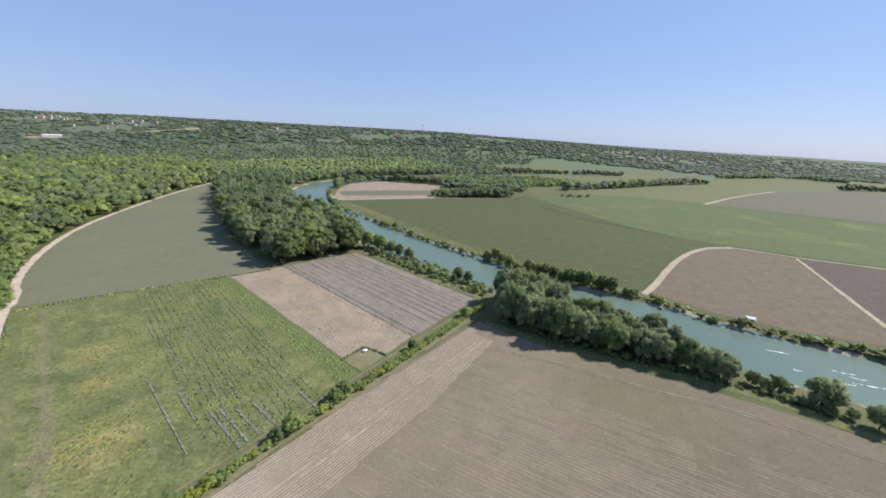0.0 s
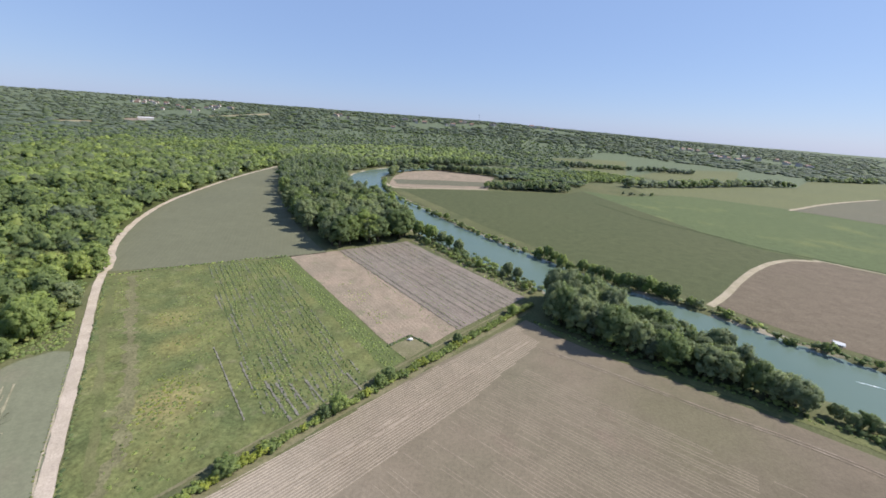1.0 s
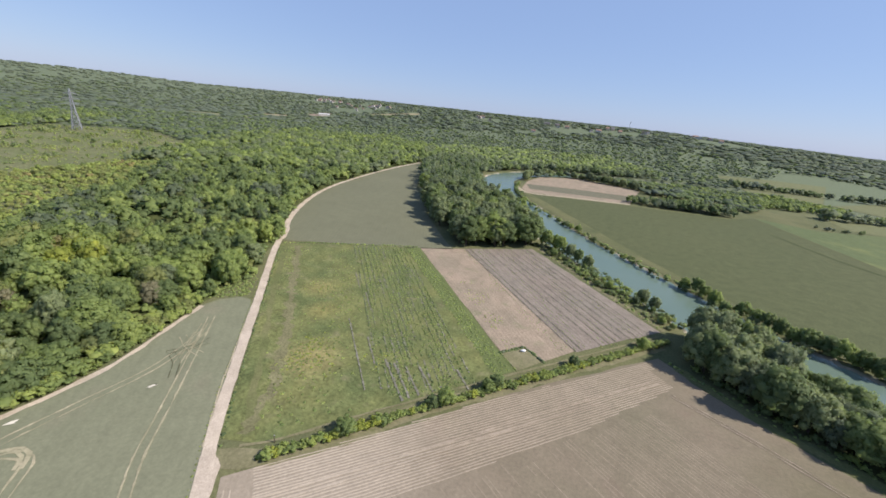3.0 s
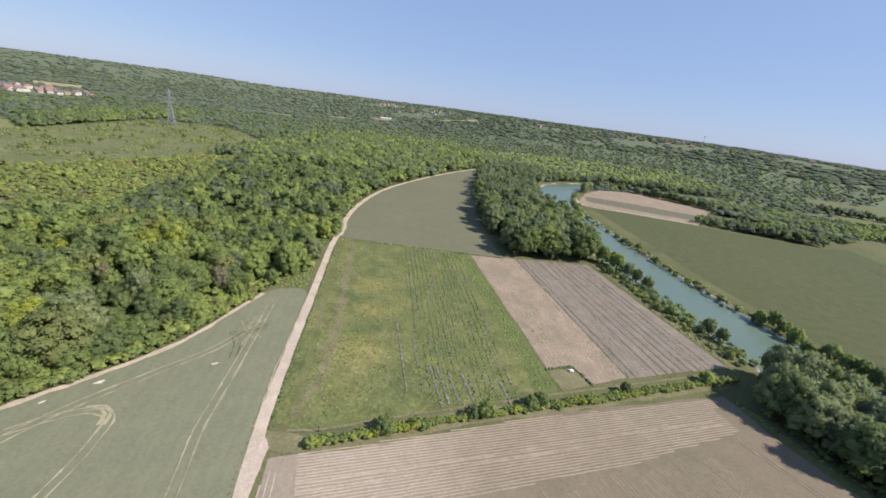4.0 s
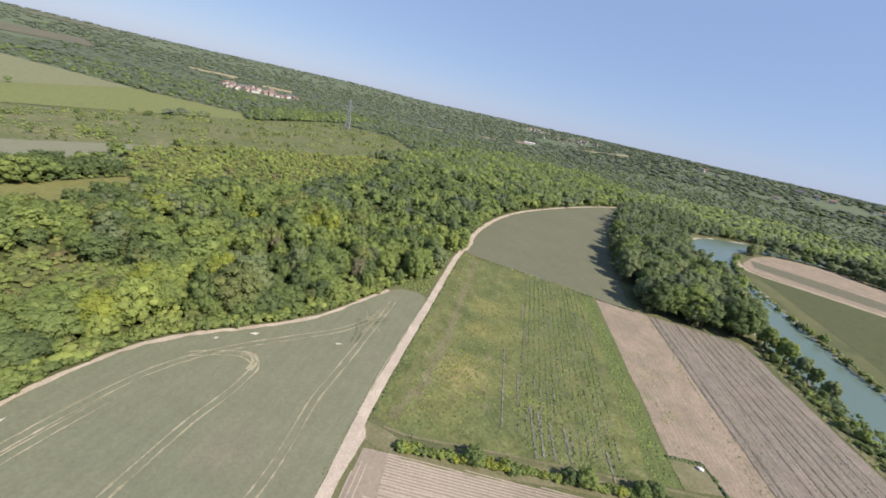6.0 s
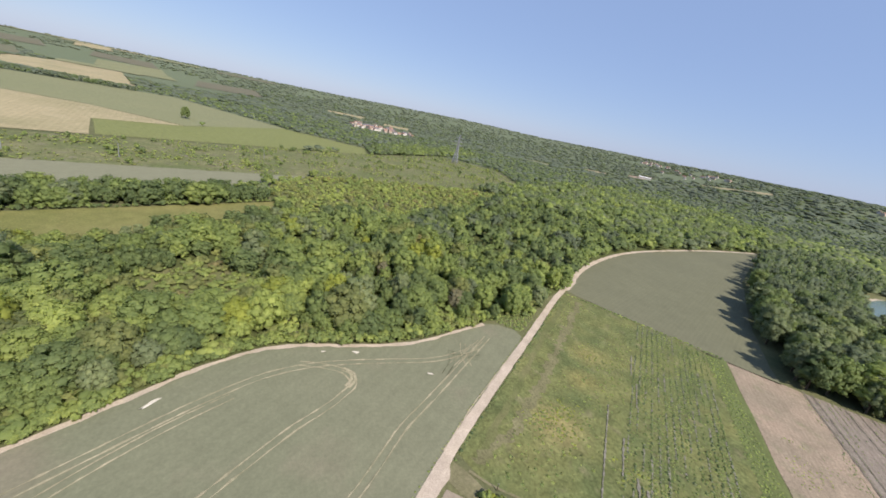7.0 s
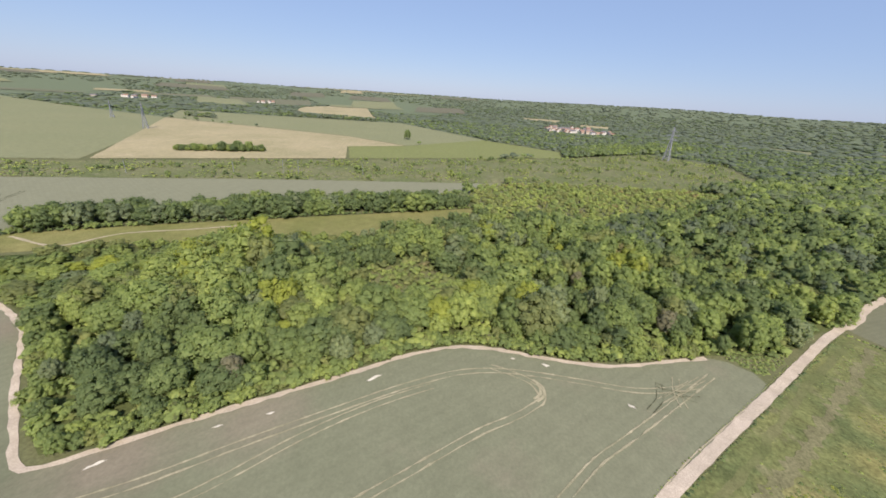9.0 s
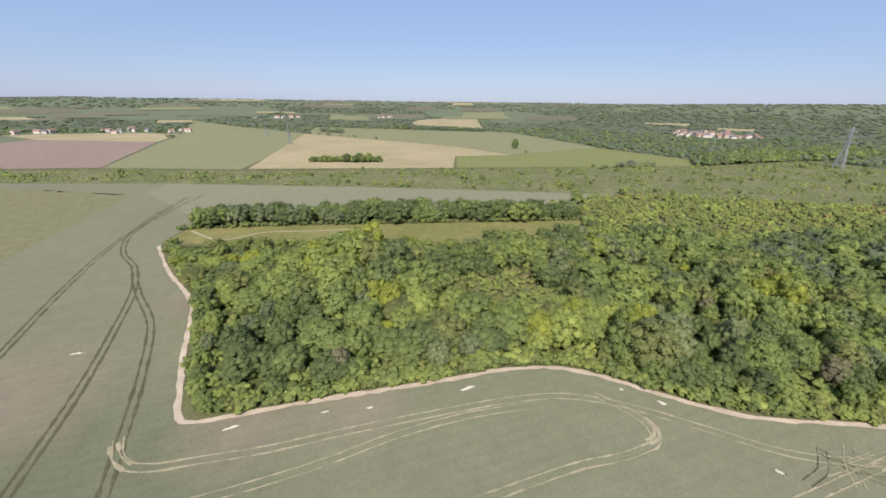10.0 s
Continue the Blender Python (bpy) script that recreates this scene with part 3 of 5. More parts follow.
def crown(seed, lobes, sub, leaves, leaf, low=0.22, wide=0.36, spread=0.62, up=0.2):
    """A crown for a tree one metre high: an inner body, many rounded clumps of uneven size over it and sprays of leaves all over them.
    Gives corners, triangles and normals, which follow the clumps."""
    rng = np.random.default_rng(seed)
    mid, half = (1 + low) / 2, (1 - low) / 2
    vs, fs, ns, n = [], [], [], 0
    cs, rs = [], []
    iv, jf = ICO[sub]
    turn, many = rng.uniform(0, 6.28), lobes > 8
    lean = rng.uniform(-0.06, 0.06, 2)
    for k in range(lobes):
        if k == 0:
            c, r = np.array([0, 0, mid]), wide * (0.72 if many else 0.55)
        else:
            z = 0.97 - 1.65 * (k - 0.5) / (lobes - 1) + rng.uniform(-0.12, 0.12)
            q, a = math.sqrt(max(0.05, 1 - z * z)), turn + 2.4 * k + rng.uniform(-0.35, 0.35)
            r = wide * (rng.uniform(0.17, 0.34) if lobes > 30 else rng.uniform(0.2, 0.4) if many else rng.uniform(0.36, 0.6))
            c = np.array([q * math.cos(a) * wide, q * math.sin(a) * wide, z * half]) * spread * rng.uniform(0.74, 1.2) + [0, 0, mid]
            c[2] = min(max(c[2], low + r * 0.5), 1 - r * 0.8)
        c[:2] += lean * (c[2] - low)
        tall = half / wide * 0.9 if k == 0 and many else 0.9
        cs.append(c)
        rs.append(r * (0.5 if k == 0 and many else 1))
        bumps = (0.78 if leaves > 100 else 0.95 if leaves else 1.0) + rng.uniform(-0.2, 0.2, len(iv))
        p = c + iv * (r * bumps)[:, None] * [1, 1, tall]
        vs.append(p)
        ns.append(unit(iv + 0.7 * (p - [0, 0, mid - 0.1]) / [wide, wide, half] + [0, 0, up]))
        fs.append(jf + n)
        n += len(iv)
    if leaves:
        cs, rs = np.array(cs), np.array(rs)
        which = rng.choice(lobes, leaves, p=rs**2 / (rs**2).sum())
        d = unit(rng.normal(size=(leaves, 3)) + [0, 0, 0.35])
        p = cs[which] + d * (rs[which] * rng.uniform(0.75, 1.2, leaves))[:, None]
        out = (p - [0, 0, mid - 0.15]) / [wide, wide, half]      # leaves face out of the whole crown as well as out of their clump
        soft = unit(0.65 * d + 0.95 * out + 0.25 * rng.normal(size=(leaves, 3)) + [0, 0, up])
        nrm = 0.7 * d + 0.6 * out + 0.5 * rng.normal(size=(leaves, 3)) + [0, 0, 0.25]
        a = unit(np.cross(nrm, rng.normal(size=(leaves, 3))))
        b = unit(np.cross(nrm, a))
        s = (leaf * rng.uniform(0.5, 1.5, leaves))[:, None]
        k = rng.uniform(0.5, 1.0, (leaves, 1))
        tri = np.stack([p - a * s, p - b * s * k + a * s * 0.4, p + b * s + a * s * 0.6], 1)
        face = np.cross(tri[:, 1] - tri[:, 0], tri[:, 2] - tri[:, 0])
        back = (face * soft).sum(1) < 0
        tri[back] = tri[back][:, ::-1]
        vs.append(tri.reshape(-1, 3))
        ns.append(np.repeat(soft, 3, axis=0))
        fs.append(n + np.arange(3 * leaves).reshape(-1, 3))
    return np.concatenate(vs), np.concatenate(fs), np.concatenate(ns)


def trunk_mesh(seed, low=0.3):
    """A tapered, slightly bent trunk with three limbs, for a tree one metre high."""
    rng = np.random.default_rng(seed)
    vs, fs, n = [], [], 0

    def limb(p0, p1, r0, r1):
        nonlocal n
        p0, p1 = np.array(p0), np.array(p1)
        ang = np.arange(6) * math.pi / 3
        for p, r in ((p0, r0), ((p0 + p1) / 2 + rng.normal(size=3) * 0.012, (r0 + r1) / 2), (p1, r1)):
            vs.append(p + np.stack([np.cos(ang) * r, np.sin(ang) * r, 0 * ang], -1))
        for k in (0, 6):
            for j in range(6):
                a, b = n + k + j, n + k + (j + 1) % 6
                fs.append([a, b, b + 6])
                fs.append([a, b + 6, a + 6])
        n += 18

    limb((0, 0, -0.02), (0.01, 0, low + 0.25), 0.028, 0.014)
    for k in range(3):
        a = rng.uniform(0, 6.28)
        limb((0, 0, low * rng.uniform(0.6, 1)), (0.2 * math.cos(a), 0.2 * math.sin(a), low + rng.uniform(0.15, 0.3)), 0.014, 0.005)
    return mesh_from("trunk", np.concatenate(vs), np.array(fs), [M["bark"]], smooth=True)


SHAPES = {  # full crowns for trees near at hand
    "round": [crown(10 + k, 54, 1, 2600, 0.026, 0.02, 0.42, 0.82) for k in range(5)],
    "tall": [crown(20 + k, 50, 1, 2400, 0.022, 0.02, 0.31, 0.84) for k in range(4)],
    "bushy": [crown(30 + k, 44, 1, 2200, 0.028, 0.0, 0.46, 0.82) for k in range(4)],
    "hedge": [crown(40 + k, 14, 1, 520, 0.062, 0.0, 0.5, 0.8) for k in range(4)],
}
TRUNKS = [trunk_mesh(k) for k in range(3)]
CROWNS, TREES = {}, {}
LABELS = {"dusk": "dark grey-green", "deep": "dark green", "mid": "green", "light": "light green", "yellow": "yellow-green flowering", "willow": "grey-green", "olive": "olive green", "russet": "russet-tinged", "haze_blue": "haze-tinted bluish green", "dry": "grey-brown half-dead"}


def tree(shape, k, tint, x, y, height, width, turn, label, group, category="tree"):
    """One tree (trunk and crown) at its place; trees of one kind share their meshes."""
    key = (shape, k, tint)
    if key not in CROWNS:
        v, f, nrm = SHAPES[shape][k]
        CROWNS[key] = mesh_from("crown", v, f, [M["leaf_" + tint]], smooth=True, normals=nrm)
    at = Matrix.Translation((x, y, float(land(x, y)))) @ Matrix.Rotation(turn, 4, "Z")
    ob = new("tree" if category == "tree" else "bush")
    ob.matrix_world = at
    ob.scale = (width, width, height)
    tagged(ob, label, category, group)
    for name, me in (("trunk", TRUNKS[k % 3]), ("crown" if category == "tree" else "foliage", CROWNS[key])):
        p = new(name, me)
        p.parent = ob
    return ob


def inside(x, y, poly):
    """Which points lie in the polygon."""
    x, y = np.asarray(x, float), np.asarray(y, float)
    r = np.zeros(x.shape, bool)
    for (x0, y0), (x1, y1) in zip(poly, [*poly[1:], poly[0]]):
        r ^= ((y0 > y) != (y1 > y)) & (x < (x1 - x0) * (y - y0) / ((y1 - y0) or 1e-9) + x0)
    return r


def spots(poly, gap, seed, loose=0.42):
    """Places in a polygon on a jittered grid."""
    rng = np.random.default_rng(seed)
    p = np.array(poly, float)
    lo, hi = p.min(0), p.max(0)
    gx, gy = np.meshgrid(np.arange(lo[0], hi[0], gap), np.arange(lo[1], hi[1], gap * 0.87))
    gx = gx + (np.arange(gx.shape[0]) % 2)[:, None] * gap / 2
    x = (gx + rng.uniform(-loose, loose, gx.shape) * gap).ravel()
    y = (gy + rng.uniform(-loose, loose, gy.shape) * gap).ravel()
    keep = inside(x, y, poly)
    return np.stack([x[keep], y[keep]], -1)


def along(line, gap, seed, side=2.0):
    """Places along a line, scattered to its sides."""
    rng = np.random.default_rng(seed)
    p = smooth_line(line, gap)
    return p + rng.uniform(-1, 1, p.shape) * side


def plant(places, kind, tints, weights, heights, ratio, seed, where, group, category="tree"):
    rng = np.random.default_rng(seed)
    for x, y in places:
        tint = str(rng.choice(tints, p=np.array(weights) / sum(weights)))
        h = rng.uniform(*heights)
        k = int(rng.integers(0, len(SHAPES[kind])))
        w = h * ratio * rng.uniform(0.85, 1.2)
        tree(kind, k, tint, float(x), float(y), h, w, float(rng.uniform(0, 6.28)), f"{LABELS[tint]} leafy {category} {where}", group, category)


MASS = {  # lighter crowns for woods of many trees
    "mid": [crown(50 + k, 26, 1, 860, 0.036, 0.0, 0.43, 0.82) for k in range(5)],
    "low": [crown(60 + k, 9, 1, 150, 0.05, 0.03, 0.44, 0.68, 0.8) for k in range(5)],
    "brush": [crown(80 + k, 5, 1, 64, 0.085, 0.0, 0.47, 0.7, 0.9) for k in range(5)],
    "thin": [crown(65 + k, 2, 1, 0, 0.16, 0.0, 0.45, 0.55, 0.7) for k in range(6)],
    "far": [crown(70 + k, 1, 1, 0, 0.2, 0.0, 0.8, 0.5, 1.3) for k in range(5)],
}


STANDS = [  # x, y, radius, brighter (+) or darker (-) leaves, height
    (-67, -95, 24, -1.5, 0.85), (-133, -102, 26, 0.9, 1.25), (-157, -111, 20, 0.9, 1.2), (-109, -165, 28, 0.9, 0.42), (-108, -203, 24, 0.9, 0.42), (-145, -28, 18, 1.0, 0.55), (-154, 22, 18, -0.9, 1.1),
    (-148, 46, 14, -0.7, 1.1), (-143, 2, 8, 1.6, 1.0), (-129, 44, 8, 1.8, 0.9), (-200, 52, 14, 1.2, 1.1), (-213, 28, 14, 1.4, 1.0), (-100, -60, 14, -0.8, 0.9)]


def grown(places, tints, weights, heights, ratio, seed):
    """Tint, height, width and turn of each tree of a wood: like grows beside like, with some chance."""
    rng = np.random.default_rng(seed)
    w = np.array(weights, float) / sum(weights)
    lie = np.sin(places[:, 0] / 11 + 1.9 * np.sin(places[:, 1] / 19 + seed)) + np.cos(places[:, 1] / 9 + 1.6 * np.sin(places[:, 0] / 23))
    lift = np.ones(len(places))
    for x, y, r, tone, tall in STANDS:
        near = np.exp(-((places[:, 0] - x) ** 2 + (places[:, 1] - y) ** 2) / r**2)
        lie, lift = lie + 2.2 * tone * near, lift * (1 + (tall - 1) * near)
    rank = np.argsort(np.argsort(0.5 * lie + rng.normal(size=len(places)) * 0.65)) / len(places)
    pick = np.minimum(np.searchsorted(np.cumsum(w), rank), len(tints) - 1)
    hs = rng.uniform(*heights, len(places)) * (0.85 + 0.3 * (0.5 + 0.5 * np.sin(places[:, 0] / 23 + 1.3 * np.cos(places[:, 1] / 17))))
    ws = hs * ratio * rng.uniform(0.75, 1.4, len(places))
    return pick, hs * lift, ws, rng.uniform(0, 6.28, len(places)), rng


def wood(name, places, lod, tints, weights, heights, ratio, seed, label, category="woodland"):
    """Many trees in one mesh."""
    if not len(places):
        return None
    pick, hs, ws, turn, rng = grown(places, tints, weights, heights, ratio, seed)
    kinds = rng.integers(0, len(MASS[lod]), len(places))
    zs = terrain(places[:, 0], places[:, 1]) - 0.2
    vs, fs, ns, ix, n = [], [], [], [], 0
    for k, (v, f, nrm) in enumerate(MASS[lod]):
        me = np.nonzero(kinds == k)[0]
        if not len(me):
            continue
        c, s = np.cos(turn[me])[:, None], np.sin(turn[me])[:, None]
        x = (v[:, 0] * c - v[:, 1] * s) * ws[me][:, None] + places[me, 0][:, None]
        y = (v[:, 0] * s + v[:, 1] * c) * ws[me][:, None] + places[me, 1][:, None]
        z = v[:, 2] * hs[me][:, None] + zs[me][:, None]
        vs.append(np.stack([x, y, z], -1).reshape(-1, 3))
        ns.append(np.stack([nrm[:, 0] * c - nrm[:, 1] * s, nrm[:, 0] * s + nrm[:, 1] * c, nrm[:, 2] + 0 * c], -1).reshape(-1, 3))
        fs.append((f[None] + (n + np.arange(len(me)) * len(v))[:, None, None]).reshape(-1, 3))
        ix.append(np.repeat(pick[me], len(f)))
        n += len(me) * len(v)
    mats = [M["leaf_" + t] for t in tints]
    ob = new(name, mesh_from(name, np.concatenate(vs), np.concatenate(fs), mats, np.concatenate(ix), smooth=True, normals=np.concatenate(ns)))
    return tagged(ob, label, category, kind="stuff")


def wood_trees(places, shape, tints, weights, heights, ratio, seed, where, group):
    """The trees of a wood that stand nearest, each a thing of its own."""
    pick, hs, ws, turn, rng = grown(places, tints, weights, heights, ratio, seed)
    for (x, y), p, h, w, a in zip(places, pick, hs, ws, turn):
        k = int(rng.integers(0, len(SHAPES[shape])))
        tree(shape, k, tints[p], float(x), float(y), float(h), float(w), float(a), f"{LABELS[tints[p]]} leafy tree {where}", group)


# the wood beside the wheat
WOOD = [*[(x - 2, y) for x, y in WOOD_EDGE[:11]], (-52, -92), (-58, -104), (-69, -121), (-87, -148), (-100, -187), (-114, -222), (-148, -172), (-200, -82), (-250, -28), (-288, -34),
        (-345, -46), (-384, -10), (-410, 70), (-440, 170), (-520, 290), (-640, 420), (-700, 620), (-560, 760), (-420, 720), (-340, 600), (-313, 500), (-302, 417), (-282, 327), (-255, 246), (-218, 184),
        (-194, 156), (-172, 136), (-166, 122), (-150, 104), (-140, 90)]
field("wood_floor", WOOD, 0.03, M["floor"], "dark leafy floor of a wood", "ground", 0.3)
TINTS = ["deep", "willow", "mid", "olive", "light", "yellow", "russet"]   # from dark to bright
EDGE = np.array(WOOD_EDGE[:-1], float)
SCRUBBY = [(-262, -26), (-345, -44), (-384, -8), (-410, 72), (-445, 175), (-420, 215), (-365, 160), (-302, 92), (-262, 34)]   # low thicket towards the open scrub
GLADE = [(-132, -52), (-162, -62), (-176, -40), (-160, -16), (-138, -24)]                                        # sunlit clearing with young shrubs


def zones(p):
    low = inside(p[:, 0], p[:, 1], SCRUBBY) | inside(p[:, 0], p[:, 1], GLADE)
    return low, np.hypot(p[:, 0] + 10, p[:, 1])


pts = spots(WOOD, 7.6, 101, 0.55)
edge_d = dist_line(pts[:, 0], pts[:, 1], EDGE)
low, far_d = zones(pts)
close = (edge_d < 11.5) & (edge_d > 3.5)
wood_trees(pts[close], "bushy", TINTS, [7, 2, 8, 2.5, 4.5, 1.0, 0.0001], (5.0, 9.0), 0.95, 102, "at the edge of a wood", "trees at the wood's edge")
rest = ~close & (edge_d > 3.5) & ~low
MEADOW_EDGE = np.array([(-114, -224), (-148, -172), (-200, -82), (-250, -28), (-284, -30)], float)
by_meadow = dist_line(pts[:, 0], pts[:, 1], MEADOW_EDGE) < 26
wood("low_wood", pts[rest & (far_d < 300) & by_meadow], "mid", TINTS, [6, 1, 10, 3, 6, 0.8, 0.0001], (4.5, 7.5), 1.25, 187, "lower young wood beside a meadow")
rest &= ~by_meadow
near = pts[rest & (far_d < 225)]
near = near[np.argsort(dist_line(near[:, 0], near[:, 1], EDGE))]
MIXED = [7, 2, 11, 3, 6, 2.0, 0.2]
wood_trees(near[:130], "round", TINTS, MIXED, (6.5, 14), 0.95, 103, "in a dense mixed wood", "trees of the near wood")
wood("near_wood", near[130:], "mid", TINTS, MIXED, (6.5, 14), 0.95, 104, "dense mixed deciduous wood with yellow-green crowns")
plant(np.array([(-80.6, -68.5), (-113.5, -71.5), (-144.3, 58.1), (-132.7, -37.2), (-171.4, 29.9)]), "round", ["dry"], [1], (7, 10), 0.8, 656, "among green trees of a wood", "half-dead trees of the wood")
plant(np.array([(-121.5, -5.5), (-122.6, -4.2)]), "hedge", ["dry"], [1], (1.4, 2.2), 1.3, 657, "heaped with earth at the field edge", "brushwood heaps", "bush")
thin = spots(WOOD, 9.2, 104)
low, far_d = zones(thin)
deep_in = far_d >= 430
wood("valley_wood", thin[deep_in & ~low], "brush", ["dusk", "deep", "mid"], [5, 9, 4], (8, 14), 1.15, 112, "dense green wood on the valley side")
wood("valley_wood", thin[(far_d >= 225) & ~deep_in & ~low & (dist_line(thin[:, 0], thin[:, 1], MEADOW_EDGE) > 26)], "low", ["dusk", "deep", "mid", "light"], [2, 8, 8, 1], (7, 14), 1.0, 105, "dense green wood on the valley side")
field("glade_floor", GLADE, 0.06, M["verge"], "grassy floor of a woodland glade", "ground", 1.5)
field("thicket_floor", SCRUBBY, 0.06, M["scrub"], "dry grassy floor of a thicket", "ground", 1.5)
for poly, k in ((SCRUBBY, 106), (GLADE, 107)):
    wood("thicket", spots(poly, 4.4 if k == 106 else 3.6, k, 0.6), "brush", ["mid", "olive", "light", "russet"], [5, 8, 6, 0.8], (1.8, 5.0), 1.3, k, "low sunlit thicket of young olive-green shrubs", "thicket")
under = spots(WOOD, 3.6, 188)
under = under[(dist_line(under[:, 0], under[:, 1], EDGE) < 20) & (dist_line(under[:, 0], under[:, 1], EDGE) > 2.2)]
wood("undergrowth", under, "brush", ["mid", "olive", "light"], [4, 2, 3], (2.0, 4.5), 1.2, 189, "leafy undergrowth along the edge of a wood", "undergrowth")
plant(np.array([(-54, -88.5), (-56, -86), (-55.5, -92), (-58, -89), (-60, -84)]), "bushy", ["mid", "light"], [2, 3], (3.5, 5.5), 1.1, 185, "at the corner of a wood", "bushes fringing the wood", "bush")
under = spots(WOOD, 5.6, 184)
low, far_d = zones(under)
wood("undergrowth", under[(far_d < 225) & ~low & (dist_line(under[:, 0], under[:, 1], EDGE) > 12)], "brush", ["mid", "olive", "deep"], [4, 2, 4], (2.0, 4.0), 1.3, 183, "leafy undergrowth inside a wood", "undergrowth")
pts = np.concatenate([along([(x - 2.4, y - 0.6) for x, y in WOOD_EDGE[:11]], 2.3, 108, 0.6), along([(x - 4.6, y - 1.5) for x, y in WOOD_EDGE[:11]], 3.4, 115, 0.9)])
plant(pts, "hedge", ["mid", "light", "olive"], [5, 5, 2], (1.7, 4.0), 1.3, 109, "fringing the wood along the field edge", "bushes fringing the wood", "bush")
pts = along([(-56, -95), (-61.5, -106), (-72, -122), (-90, -149), (-103, -187), (-117.5, -222)], 3.0, 110, 0.9)
plant(pts, "hedge", ["mid", "light", "olive"], [5, 5, 2], (2.2, 4.2), 1.2, 111, "fringing the wood along the field edge", "bushes fringing the wood", "bush")
BEND = [(-302, 505), (-290, 540), (-240, 500), (-212, 510), (-202, 545), (-182, 590), (-150, 640), (-100, 688), (-20, 742), (20, 800), (-10, 900), (-100, 1000), (-350, 900), (-420, 720), (-340, 600)]
pts = spots(BEND, 9.0, 117)
shore = dist_line(pts[:, 0], pts[:, 1], RIVER)
wood("bend_wood", pts[(shore > HALF + 1.5) & (shore < HALF + 34)], "low", ["deep", "willow", "dusk", "mid"], [4, 5, 4, 5], (9, 15), 1.1, 118, "green wood along the river's bend")
wood("bend_wood", pts[shore >= HALF + 34], "thin", ["deep", "dusk", "mid"], [5, 4, 3], (9, 15), 1.1, 119, "green wood behind the river's bend")

# river grove, riverside belts
GROVE = [(-92, 193), (-106, 205), (-148, 252), (-208, 336), (-262, 430), (-300, 500), (-290, 560), (-235, 570), (-206, 505), (-188, 440), (-142, 356), (-96, 304), (-66, 266), (-50, 240), (-58, 230)]
pts = spots(GROVE, 9.0, 111)
fore = pts[:, 1] < 330
plant(pts[fore], "tall", ["dusk", "deep", "willow", "mid"], [3, 5, 4, 2], (13, 20), 1.1, 112, "in a grove by the river", "trees of the river grove")
wood("grove", pts[~fore], "low", ["dusk", "deep", "willow"], [4, 4, 4], (14, 19), 0.75, 113, "dark green grove of tall riverside trees")
plant(np.array([(-50, 238), (-44, 240), (-40, 233), (-33, 231), (-27, 224), (-21, 221)]), "round", ["deep", "willow", "mid"], [4, 3, 2], (8, 12), 0.85, 198, "on the river bank below a grove", "trees of the river grove")
plant(np.array([(9, 189), (14, 185)]), "round", ["willow"], [1], (6.5, 8), 0.95, 199, "standing apart on the river bank", "trees of the river grove")
pts = along([(-52, 236), (-20, 207), (8, 182), (24, 170)], 4.5, 113, 3.5)
plant(pts, "bushy", ["deep", "mid", "willow", "olive"], [3, 3, 4, 1], (2, 4.6), 1.0, 114, "on the river bank", "bushes on the river bank", "bush")
BELT = [(26, 143), (33, 137.2), (49, 127.2), (79, 114.2), (98, 105.4), (103, 112), (80, 137), (52, 158), (36, 170), (28, 162)]
pts = spots(BELT, 5.4, 115)
tall = pts[:, 0] < 55      # the belt is highest at its upstream end
plant(pts[tall], "round", ["dusk", "deep", "willow"], [1, 3, 6], (11, 17), 0.75, 116, "between field and river", "trees of the riverside belt")
plant(pts[~tall], "round", ["dusk", "deep", "willow"], [1, 3, 6], (7.5, 12), 0.9, 186, "between field and river", "trees of the riverside belt")
plant(np.array([(103.5, 106.5), (106, 104.5), (109, 104), (111, 102)]), "bushy", ["deep", "willow"], [1, 2], (4, 6), 0.9, 192, "between field and river", "trees of the riverside belt")
plant(np.array([(118, 97.5)]), "round", ["willow"], [1], (9.5, 10), 1.15, 117, "standing apart on the river bank", "trees of the riverside belt")
plant(np.array([(116, 93), (121.5, 92)]), "bushy", ["willow", "deep"], [1, 1], (3, 4), 1.2, 119, "standing apart on the river bank", "bushes on the river bank", "bush")
pts = along([(124, 89), (132, 84), (150, 76), (170, 62)], 6.5, 117, 1.5)
plant(pts, "round", ["deep", "mid", "willow"], [3, 2, 4], (5, 8), 1.0, 118, "on the near river bank", "trees of the riverside belt")
FAR_BANK = [(-146, 470), (-126, 410), (-90, 352), (-46, 302), (-6, 258), (30, 224), (66, 195), (104, 172), (128, 150), (152, 139), (176, 126), (232, 98), (330, 48)]
wood("bank_thicket", along(FAR_BANK, 1.4, 190, 1.8), "thin", ["deep", "mid", "willow", "olive"], [4, 4, 3, 2], (1.4, 3.6), 1.4, 191, "continuous low thicket along the far river bank", "thicket")
wood("bank_thicket", spots([(-50, 230), (-20, 202), (6, 178), (20, 166), (28, 176), (12, 194), (-14, 216), (-40, 244)], 3.0, 192), "low", ["deep", "mid", "willow", "olive"], [3, 4, 4, 2], (1.0, 2.8), 1.5, 193, "dense low thicket on the near river bank", "thicket")
wood("belt_undergrowth", along([(27, 141), (48, 127), (79, 113), (98, 105), (120, 92)], 1.4, 194, 1.2), "low", ["deep", "mid", "light"], [4, 4, 2], (1.2, 3.2), 1.3, 195, "undergrowth below riverside trees", "thicket")
pts = along(FAR_BANK, 6, 119, 2.2)
plant(pts, "hedge", ["deep", "mid", "willow", "olive"], [4, 4, 3, 2], (2.0, 5.0), 1.05, 120, "on the far river bank", "bushes on the far bank", "bush")
